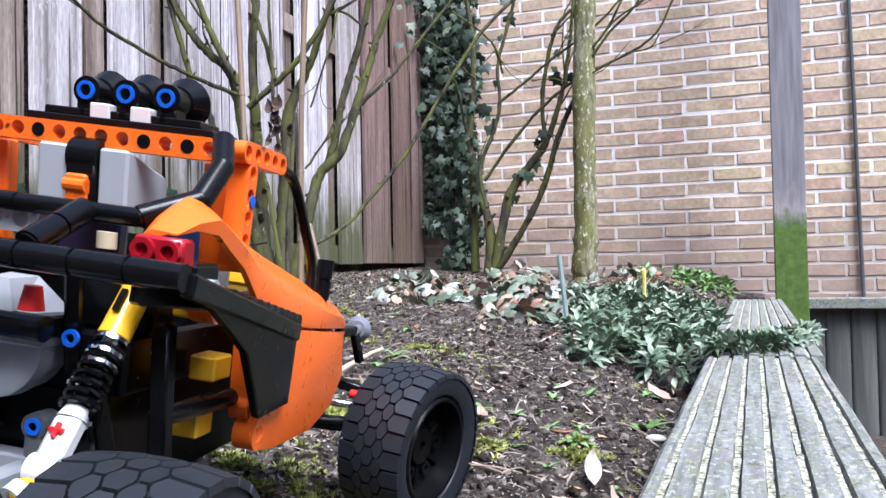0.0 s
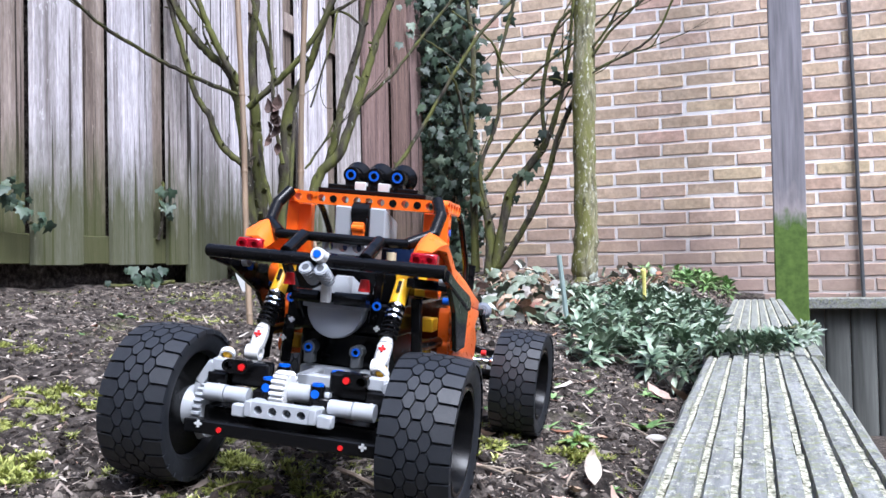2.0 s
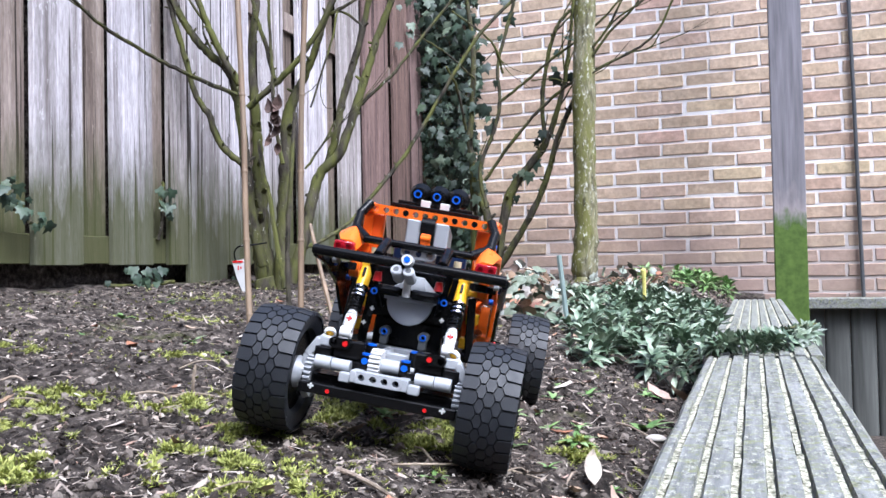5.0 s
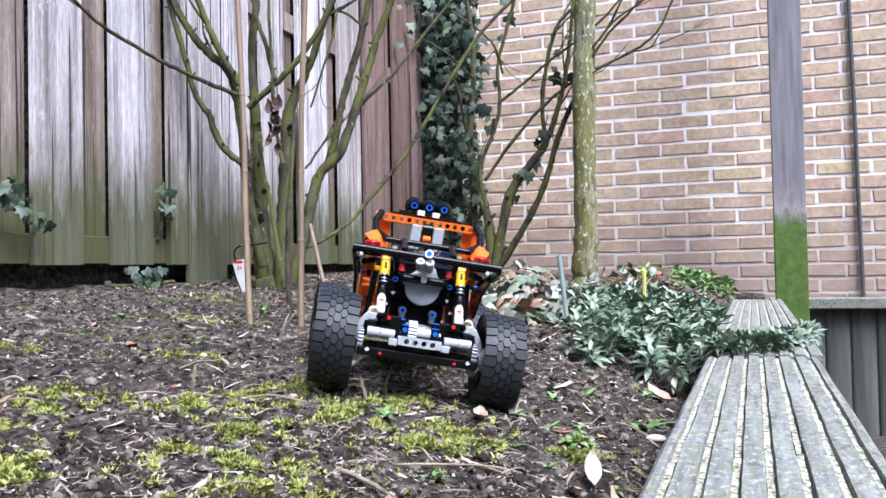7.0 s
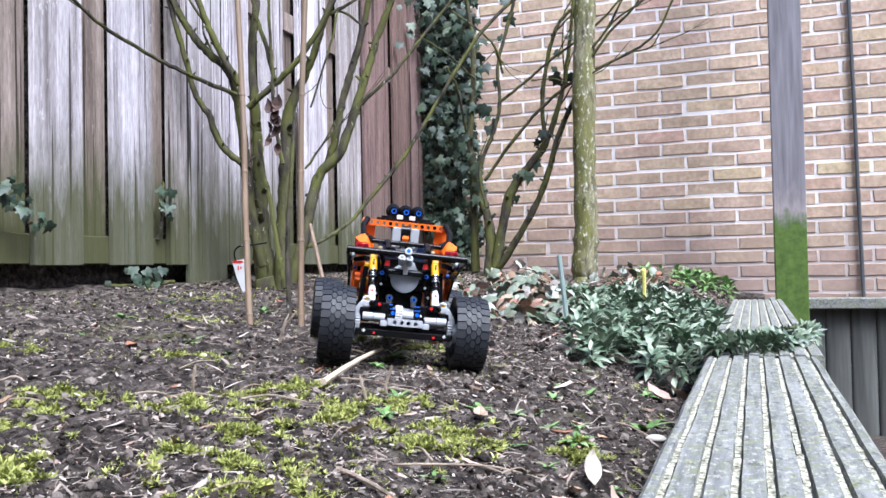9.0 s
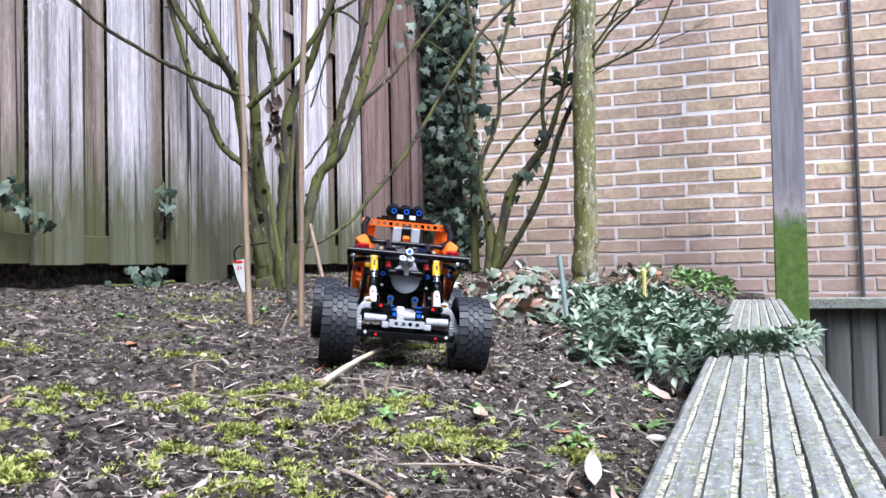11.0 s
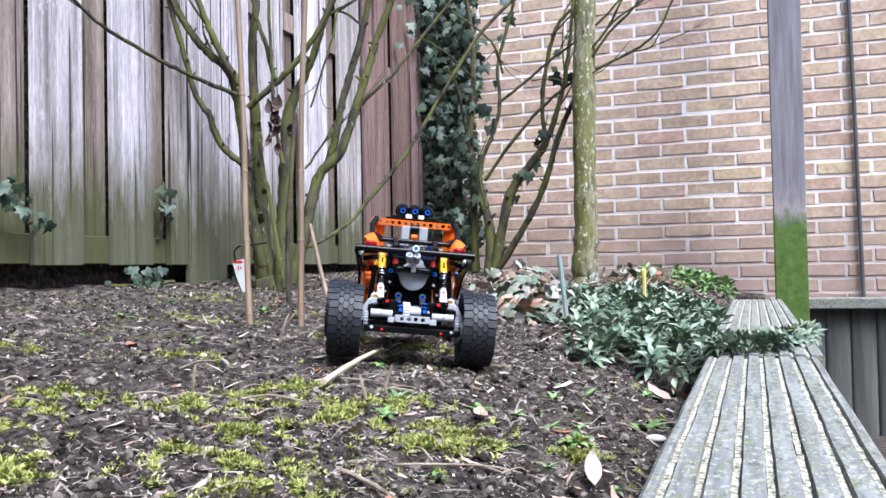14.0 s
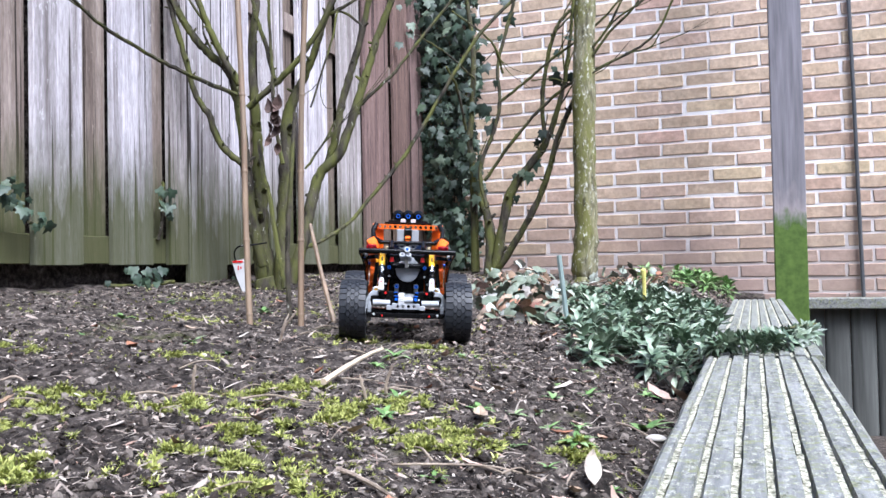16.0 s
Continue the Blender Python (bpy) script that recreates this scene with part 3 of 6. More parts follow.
TRUNK = [
    [(-0.643, 3.400, -0.037, 0.0564), (-0.644, 3.400, 0.101, 0.0513), (-0.635, 3.400, 0.284, 0.0487), (-0.634, 3.400, 0.628, 0.0476), (-0.626, 3.400, 0.974, 0.0464), (-0.610, 3.400, 1.342, 0.0451)],
]
CANES = [
    [(-0.799, 1.220, 0.016, 0.0053), (-0.818, 1.240, 0.201, 0.0052), (-0.834, 1.260, 0.401, 0.0051), (-0.858, 1.280, 0.671, 0.0050)],
    [(-0.725, 1.260, 0.014, 0.0054), (-0.729, 1.273, 0.199, 0.0052), (-0.733, 1.287, 0.397, 0.0051), (-0.726, 1.300, 0.658, 0.0049)],
    [(-0.758, 1.280, 0.018, 0.0046), (-0.784, 1.320, 0.162, 0.0044), (-0.797, 1.360, 0.310, 0.0041), (-0.811, 1.400, 0.422, 0.0039)],
    [(-0.743, 1.420, 0.014, 0.0048), (-0.791, 1.460, 0.110, 0.0043), (-0.838, 1.500, 0.215, 0.0038)],
]


def make_tree(name, label, category, limbs, material, seed, wobble=0.0015, knobs=True, names="limb", twigs=0):
    """A shrub of crooked limbs; the first limb is the trunk."""
    rnd = random.Random(seed)
    thing = empty(name, label, category)
    for i, limb in enumerate(limbs):
        bm = bmesh.new()
        pts = smooth_line([p[:3] for p in limb], 7, wobble, rnd)
        n = len(pts)
        rad = [float(np.interp(k / (n - 1) * (len(limb) - 1), range(len(limb)), [p[3] for p in limb])) * rnd.uniform(0.9, 1.1) for k in range(n)]
        add_tube(bm, pts, rad, 10 if rad[0] > 0.008 else 6)
        if knobs:
            for k in range(2, n - 1):
                if rnd.random() < 0.22 and rad[k] > 0.0025:
                    d = Vector((rnd.uniform(-1, 1), rnd.uniform(-1, 0.4), rnd.uniform(0.1, 1))).normalized()
                    L = rad[k] * rnd.uniform(1.3, 2.6)
                    add_tube(bm, [pts[k], pts[k] + d * L], [rad[k] * 0.55, rad[k] * 0.25], 6)
        part("trunk" if i == 0 else names, bm, material, thing, smooth=True)
    for k in range(twigs):
        limb = rnd.choice(limbs[1:])
        t = rnd.uniform(0.45, 1.0) * (len(limb) - 1.01)
        a, b = Vector(limb[int(t)][:3]), Vector(limb[int(t) + 1][:3])
        p, d = a.lerp(b, t % 1), (b - a).normalized()
        L = rnd.uniform(0.12, 0.34)
        d1 = (d + Vector((rnd.uniform(-0.8, 0.8), rnd.uniform(-0.25, 0.15), rnd.uniform(0.0, 0.7)))).normalized()
        d2 = (d1 + Vector((rnd.uniform(-0.5, 0.5), rnd.uniform(-0.1, 0.1), rnd.uniform(0.0, 0.5)))).normalized()
        pts = smooth_line([p, p + d1 * L * 0.5, p + d1 * L * 0.5 + d2 * L * 0.5], 4, 0.002, rnd)
        bm = bmesh.new()
        r0 = min(limb[int(t)][3] * 0.5, 0.0045)
        add_tube(bm, pts, [r0 * (1 - 0.7 * i / len(pts)) for i in range(len(pts))], 5)
        part("twig", bm, material, thing, smooth=True)
    return thing


shrub = make_tree("bare_shrub", "leafless many-stemmed shrub with green mossy bark", "shrub", SHRUB_LIMBS, BARK, 5, twigs=8)
wall_shrub = make_tree("bare_wall_shrub", "leafless grey-green shrub growing against the brick wall", "shrub", [[(*p[:3], 0.72 * p[3]) for p in limb] for limb in WALL_SHRUB_LIMBS], BARK, 6, twigs=34)
trunk = make_tree("young_tree", "straight pale trunk spotted with lichen and moss", "tree", TRUNK, BARK_PALE, 8, 0.001, False)


def make_cane_mat():
    m = Mat("dry_cane", 0.55, spec=0.4)
    v = m.coords((1, 1, 0.05))
    c = m.ramp(m.noise(v, 70, 5), [(0.3, (0.12, 0.08, 0.05)), (0.7, (0.28, 0.20, 0.13))])
    c = m.mix(m.ramp(m.noise(m.coords(), 9, 4), [(0.45, (0, 0, 0)), (0.7, (0.6, 0.6, 0.6))]), c, (0.16, 0.13, 0.09))
    m.color(c)
    m.bump(m.noise(v, 90, 4), 0.3, 0.001)
    return m.m


CANE = make_cane_mat()


def build_canes():
    for i, limb in enumerate(CANES):
        bm = bmesh.new()
        pts, rad = [], []
        raw = smooth_line([p[:3] for p in limb], 8)
        n = len(raw)
        for k, p in enumerate(raw):
            r = float(np.interp(k / (n - 1) * (len(limb) - 1), range(len(limb)), [q[3] for q in limb]))
            pts.append(p)
            rad.append(r)
        down = (pts[0] - pts[1]).normalized()
        pts.insert(0, pts[0] + down * 0.03)
        rad.insert(0, rad[0])
        add_tube(bm, pts, rad, 10)
        for k in range(3, n, 5):
            d = (pts[k] - pts[k - 1]).normalized() * 0.003
            add_tube(bm, [pts[k] - d, pts[k], pts[k] + d], [rad[k] * 1.02, rad[k] * 1.22, rad[k] * 1.02], 10)
        tagged(part("garden_cane", bm, CANE if i != 2 else BARK, smooth=True), "thin dry tan cane stuck upright in the soil" if i < 2 else "thin grey-brown stake leaning in the soil", "cane", "garden canes")


build_canes()


# ---- leaves ----
def blade(bm, origin, heading, length, width, lift, curl=0.3, fold=0.25, segs=3, shape="lance"):
    """One leaf: a folded, curved strip with a midrib."""
    h, o = Vector(heading).normalized(), Vector(origin)
    side = h.cross(Vector((0, 0, 1)))
    side = side.normalized() if side.length > 0.01 else Vector((1, 0, 0))
    up = side.cross(h)
    rows = []
    prof = {"lance": (0.25, 0.85, 1.0, 0.6, 0.0), "round": (0.4, 1.0, 1.1, 0.85, 0.15), "ivy": (0.95, 1.15, 0.75, 0.38, 0.0)}[shape]
    n = len(prof)
    for k, w in enumerate(prof):
        t = k / (n - 1)
        p = o + h * length * t + up * (lift * t - curl * t * t) * length
        dw = side * width * 0.5 * w
        rise = up * fold * width * 0.5 * w
        rows.append([bm.verts.new(p - dw + rise), bm.verts.new(p), bm.verts.new(p + dw + rise)] if w > 0 else [bm.verts.new(p)])
    for A, B in zip(rows, rows[1:]):
        if len(B) == 3:
            bm.faces.new((A[0], A[1], B[1], B[0]))
            bm.faces.new((A[1], A[2], B[2], B[1]))
        else:
            bm.faces.new((A[0], A[1], B[0]))
            bm.faces.new((A[1], A[2], B[0]))


SHOOT = make_leaf("evergreen_leaf", [(0.0, (0.045, 0.075, 0.042)), (0.4, (0.10, 0.15, 0.088)), (0.75, (0.19, 0.255, 0.165)), (1.0, (0.36, 0.42, 0.31))], 0.38)
IVY = make_leaf("ivy_leaf", [(0.0, (0.009, 0.018, 0.010)), (0.5, (0.021, 0.042, 0.023)), (0.85, (0.05, 0.080, 0.045)), (1.0, (0.12, 0.155, 0.10))], 0.55)
SILVER = make_leaf("silvery_leaf", [(0.0, (0.07, 0.10, 0.06)), (0.35, (0.17, 0.20, 0.14)), (0.65, (0.31, 0.335, 0.28)), (0.88, (0.44, 0.45, 0.41)), (1.0, (0.22, 0.10, 0.07))], 0.5)
DRY = make_leaf("dry_leaf", [(0.0, (0.10, 0.06, 0.035)), (0.4, (0.24, 0.16, 0.10)), (0.8, (0.42, 0.33, 0.24)), (1.0, (0.30, 0.12, 0.06))], 0.8)
WEED = make_leaf("fresh_green_leaf", [(0.0, (0.08, 0.16, 0.04)), (0.6, (0.16, 0.28, 0.08)), (1.0, (0.26, 0.36, 0.16))], 0.45)
MOSS = make_leaf("yellow_green_moss", [(0.0, (0.08, 0.095, 0.014)), (0.5, (0.25, 0.275, 0.05)), (1.0, (0.43, 0.44, 0.14))], 0.8)


def shoot_mesh(seed, mat, leaves=16, length=0.028, width=0.0086):
    rnd = random.Random(seed)
    bm = bmesh.new()
    add_tube(bm, [(0, 0, -0.05), (0.002, 0, -0.02), (0, 0, 0.012)], [0.0016, 0.0014, 0.001], 5)
    for k in range(leaves):
        t = k / (leaves - 1)
        a = k * 2.4 + rnd.uniform(-0.3, 0.3)
        pitch = -0.25 + 1.15 * t + rnd.uniform(-0.2, 0.2)
        L = length * (1.15 - 0.5 * t) * rnd.uniform(0.85, 1.15)
        blade(bm, (0, 0, -0.012 + 0.024 * t), (math.cos(a) * math.cos(pitch), math.sin(a) * math.cos(pitch), math.sin(pitch)), L, width * rnd.uniform(0.85, 1.2), 0.1, 0.35)
    return mesh_of("shoot", bm, mat, True, 0)


def build_low_shrub():
    rnd = random.Random(21)
    kinds = [shoot_mesh(s, SHOOT) for s in range(7)]
    thing = empty("evergreen_ground_cover", "low evergreen cushion of narrow dark leaves spilling over the plank", "shrub")
    n = 0
    while n < 250:
        x, y = rnd.uniform(-0.50, 0.0), rnd.uniform(1.16, 2.35)
        left = -0.17 - 0.26 * (y - 1.12)
        if x < left - 0.05 + 0.05 * noise.noise(Vector((y * 6, 1, 0))) or x > (-0.068 if y > 1.28 else -0.05):
            continue
        edge = min(1.0, 5 * (x - left + 0.08), 6 * (y - 1.12))
        h = 0.002 + 0.037 * max(0.15, edge) * (0.75 + 0.5 * noise.noise(Vector((x * 9, y * 7, 3)))) * (0.65 if x > -0.1 else 1.0)
        base = max(soil_height(x, y), -0.03)
        s = rnd.uniform(0.85, 1.35)
        m = Matrix.Translation((x, y, base + h)) @ Euler((rnd.uniform(-0.5, 0.4), rnd.uniform(-0.4, 0.4), rnd.uniform(0, 6.3))).to_matrix().to_4x4() @ Matrix.Diagonal((s, s, s, 1))
        piece("shoot", kinds[n % 7], thing, m)
        n += 1
    # trailing stems across the planks
    for k in range(42):
        t = k / 41
        x, y = -0.06 + 0.138 * t + rnd.uniform(-0.010, 0.010), 1.175 + 0.22 * t ** 2.5 + rnd.uniform(-0.03, 0.03)
        s = rnd.uniform(0.6, 0.85)
        m = Matrix.Translation((x, y, 0.012 + rnd.uniform(0, 0.008))) @ Euler((rnd.uniform(0.3, 1.1), rnd.uniform(0.2, 0.9), rnd.uniform(0, 6.3))).to_matrix().to_4x4() @ Matrix.Diagonal((s, s, s * 0.6, 1))
        piece("shoot", kinds[k % 7], thing, m)
    bm = bmesh.new()
    pts = smooth_line([(-0.10, 1.25, -0.005), (-0.04, 1.25, 0.008), (0.03, 1.29, 0.024), (0.085, 1.36, 0.028)], 6)
    add_tube(bm, pts, [0.0018] * len(pts), 6)
    part("stem", bm, BARK, thing, smooth=True)
    # the small cushion by the wall
    second = empty("wall_ground_cover", "small bright green cushion plant at the wall's foot", "plant")
    kinds2 = [shoot_mesh(s + 40, WEED, 12, 0.05, 0.013) for s in range(3)]
    for k in range(34):
        x, y = rnd.uniform(-0.42, -0.08), rnd.uniform(3.0, 3.8)
        m = Matrix.Translation((x, y, soil_height(x, y) + 0.03 + rnd.uniform(0, 0.03))) @ Euler((rnd.uniform(-0.4, 0.4), rnd.uniform(-0.4, 0.4), rnd.uniform(0, 6))).to_matrix().to_4x4()
        piece("shoot", kinds2[k % 3], second, m)


build_low_shrub()


def round_leaf_mesh(seed, mat, size):
    """A scalloped round leaf on a stalk."""
    rnd = random.Random(seed)
    bm = bmesh.new()
    mid = bm.verts.new((0, 0, 0))
    rim, half = [], []
    n = 14
    for k in range(n):
        a = 2 * math.pi * k / n
        r = size * (1.0 + 0.10 * (k % 2) + rnd.uniform(-0.08, 0.08)) * (0.55 if k == 0 else 1)
        half.append(bm.verts.new((0.55 * r * math.cos(a), 0.55 * r * math.sin(a), 0.16 * size + rnd.uniform(-0.05, 0.05) * size)))
        rim.append(bm.verts.new((r * math.cos(a), r * math.sin(a), 0.06 * size * math.sin(3 * a) + rnd.uniform(-0.14, 0.1) * size)))
    for k in range(n):
        j = (k + 1) % n
        bm.faces.new((mid, half[k], half[j]))
        bm.faces.new((half[k], rim[k], rim[j], half[j]))
    return mesh_of("leaf", bm, mat, True, 0)


def build_silver_clumps():
    rnd = random.Random(31)
    kinds = [round_leaf_mesh(s, SILVER, 0.0155) for s in range(6)] + [round_leaf_mesh(s, DRY, 0.013) for s in range(3)]
    for cx, cy, rx, h, count in ((-0.82, 2.05, 0.13, 0.07, 120), (-0.62, 2.30, 0.15, 0.085, 170), (-0.50, 1.95, 0.13, 0.06, 140), (-0.43, 1.66, 0.10, 0.035, 80), (-0.36, 2.75, 0.2, 0.08, 80)):
        thing = empty("silver_leaf_clump", "ragged clump of silvery scalloped leaves with withered brown ones", "plant", group="silver-leaved clumps")
        for k in range(count):
            a, q = rnd.uniform(0, 6.283), math.sqrt(rnd.random())
            x, y = cx + rx * q * math.cos(a), cy + rx * 1.2 * q * math.sin(a)
            z = soil_height(x, y) + 0.008 + h * (1 - q * q) * rnd.uniform(0.5, 1.1)
            s = rnd.uniform(0.6, 1.25)
            m = Matrix.Translation((x, y, z)) @ Euler((0.75 + rnd.uniform(-0.7, 0.6), rnd.uniform(-0.7, 0.7), rnd.uniform(0, 6.3))).to_matrix().to_4x4() @ Matrix.Diagonal((s, s, s, 1))
            piece("leaf", kinds[rnd.randrange(6) if rnd.random() < 0.66 else 6 + rnd.randrange(3)], thing, m)
        bm = bmesh.new()
        for k in range(16):
            a = rnd.uniform(0, 6.283)
            z0 = soil_height(cx, cy)
            add_tube(bm, [(cx, cy, z0 - 0.01), (cx + 0.4 * rx * math.cos(a), cy + 0.4 * rx * math.sin(a), z0 + h * 0.7), (cx + 0.8 * rx * math.cos(a), cy + 0.8 * rx * math.sin(a), z0 + h * 0.4)], [0.002, 0.0016, 0.001], 5)
        part("stalk", bm, DRY, thing)


build_silver_clumps()


def ivy_leaf_mesh(seed, size):
    rnd = random.Random(seed)
    bm = bmesh.new()
    mid = bm.verts.new((0, 0, 0.10 * size))
    out = [(0, -0.42), (0.38, -0.55), (0.62, -0.18), (0.40, 0.0), (0.55, 0.42), (0.22, 0.38), (0.0, 0.95), (-0.22, 0.38), (-0.55, 0.42), (-0.40, 0.0), (-0.62, -0.18), (-0.38, -0.55)]
    vs = [bm.verts.new((x * size * rnd.uniform(0.9, 1.1), y * size, rnd.uniform(-0.08, 0.06) * size)) for x, y in out]
    for k in range(len(vs)):
        bm.faces.new((mid, vs[k], vs[(k + 1) % len(vs)]))
    return mesh_of("leaf", bm, IVY, True, 0)


def ivy(label, spots, size, seed, normal, stems):
    rnd = random.Random(seed)
    thing = empty("ivy", label, "ivy")
    kinds = [ivy_leaf_mesh(seed * 10 + s, size) for s in range(6)]
    q = Vector(normal).to_track_quat("Z", "Y").to_matrix().to_4x4()
    for k, (x, y, z) in enumerate(spots):
        s = rnd.uniform(0.55, 1.25)
        tilt = Euler((rnd.uniform(-0.75, 0.5), rnd.uniform(-0.7, 0.7), rnd.uniform(-0.7, 0.7) + math.pi)).to_matrix().to_4x4()
        piece("leaf", kinds[k % 6], thing, Matrix.Translation((x, y, z)) @ q @ tilt @ Matrix.Diagonal((s, s, s, 1)))
    for pts in stems:
        bm = bmesh.new()
        line = smooth_line(pts, 7, 0.006, rnd)
        add_tube(bm, line, [0.005] * len(line), 6)
        part("stem", bm, BARK, thing, smooth=True)
    return thing


def build_ivy():
    rnd = random.Random(17)
    spots = []
    while len(spots) < 290:
        z = rnd.uniform(0.12, 1.75)
        lo = -1.535 if z < 1.25 else -1.56
        hi = -1.30 - 0.04 * math.sin(z * 5) if z < 0.9 else -1.25 - 0.12 * noise.noise(Vector((z * 4, 0, 0)))
        if z < 0.28:
            lo = -1.45
        x = rnd.uniform(lo, hi)
        if noise.noise(Vector((x * 11, z * 7, 5))) < -0.22:
            continue
        spots.append((x, 3.99 - rnd.uniform(0.0, 0.16) * (1 - abs((x + 1.4) / 0.25) * 0.5), z))
    for k in range(30):
        z = rnd.uniform(1.1, 1.75)
        spots.append((-1.54 + rnd.uniform(0, 0.04), rnd.uniform(3.6, 3.95), z))
    dense, rng = [], random.Random(5)
    leaf = ivy_leaf_mesh(99, 0.036)
    co, fa = [], []
    while len(dense) < 900:
        z = rng.uniform(0.1, 1.8)
        x = rng.uniform(-1.56, -1.27 - 0.05 * noise.noise(Vector((z * 4, 0, 0))))
        if z < 0.3 and x < -1.44:
            continue
        dense.append(1)
        m = Matrix.Translation((x, 4.0 - rng.uniform(0, 0.06), z)) @ Vector((0.2, -1, 0.2)).to_track_quat("Z", "Y").to_matrix().to_4x4() @ Euler((rng.uniform(-0.8, 0.6), rng.uniform(-0.8, 0.8), rng.uniform(2.3, 4.0))).to_matrix().to_4x4()
        base = len(co)
        co += [m @ v.co * 1.0 for v in leaf.vertices]
        fa += [tuple(base + i for i in p.vertices) for p in leaf.polygons]
    # ivy climbing the wall shrub
    for limb, n in ((WALL_SHRUB_LIMBS[0], 40), (WALL_SHRUB_LIMBS[1], 16), (WALL_SHRUB_LIMBS[3], 10)):
        for k in range(n):
            t = rnd.uniform(1.5, len(limb) - 1.01)
            a, b = Vector(limb[int(t)][:3]), Vector(limb[int(t) + 1][:3])
            p = a.lerp(b, t % 1) + Vector((rnd.uniform(-0.05, 0.05), rnd.uniform(-0.05, 0.03), rnd.uniform(-0.04, 0.04)))
            spots.append(tuple(p))
    main = ivy("dark green ivy filling the corner of wall and fence", spots, 0.042, 3, (0.25, -1, 0.25),
        [[(-1.44, 3.96, 0.05), (-1.40, 3.97, 0.5), (-1.46, 3.96, 1.0), (-1.42, 3.97, 1.6)], [(-1.33, 3.97, 0.05), (-1.36, 3.96, 0.6), (-1.30, 3.97, 1.2), (-1.33, 3.97, 1.7)]])
    me = bpy.data.meshes.new("ivy_mat")
    me.from_pydata(co, [], fa)
    me.materials.append(IVY)
    mat = new("ivy_mat", me)
    mat.parent = main
    tagged(mat, kind="stuff")
    spots = [(FX + 0.025 + rnd.uniform(0, 0.03), rnd.uniform(1.37, 1.45), rnd.uniform(0.285, 0.34)) for k in range(7)]
    spots += [(FX + 0.025 + rnd.uniform(0, 0.03), 1.40 + 0.1 * t + rnd.uniform(-0.02, 0.02), 0.30 - 0.05 * t + rnd.uniform(-0.03, 0.02)) for t in [k / 9 for k in range(10)]]
    ivy("small ivy sprig creeping over the fence boards", spots, 0.022, 4, (1, -0.5, 0.3), [[(FX + 0.008, 1.35, 0.30), (FX + 0.012, 1.42, 0.29), (FX + 0.012, 1.50, 0.24)]])
    spots = [(FX + 0.012 + rnd.uniform(0, 0.02), rnd.uniform(1.915, 1.99), rnd.uniform(0.275, 0.36)) for k in range(10)]
    ivy("small ivy sprig between two fence boards", spots, 0.024, 5, (1, -0.5, 0.2), [[(FX - 0.01, 1.95, 0.22), (FX, 1.95, 0.30), (FX, 1.95, 0.38)]])
    spots = [(-1.54 + rnd.uniform(-0.03, 0.05), rnd.uniform(1.76, 1.95), rnd.uniform(0.085, 0.135)) for k in range(16)]
    spots += [(-1.52, 2.27, 0.125), (-1.53, 2.25, 0.10), (-1.53, 1.70, 0.1)]
    ivy("ivy runner rooted under the fence boards", spots, 0.024, 6, (1, -0.6, 0.4), [[(-1.56, 1.72, 0.09), (-1.54, 1.85, 0.09), (-1.55, 1.98, 0.10)]])


build_ivy()


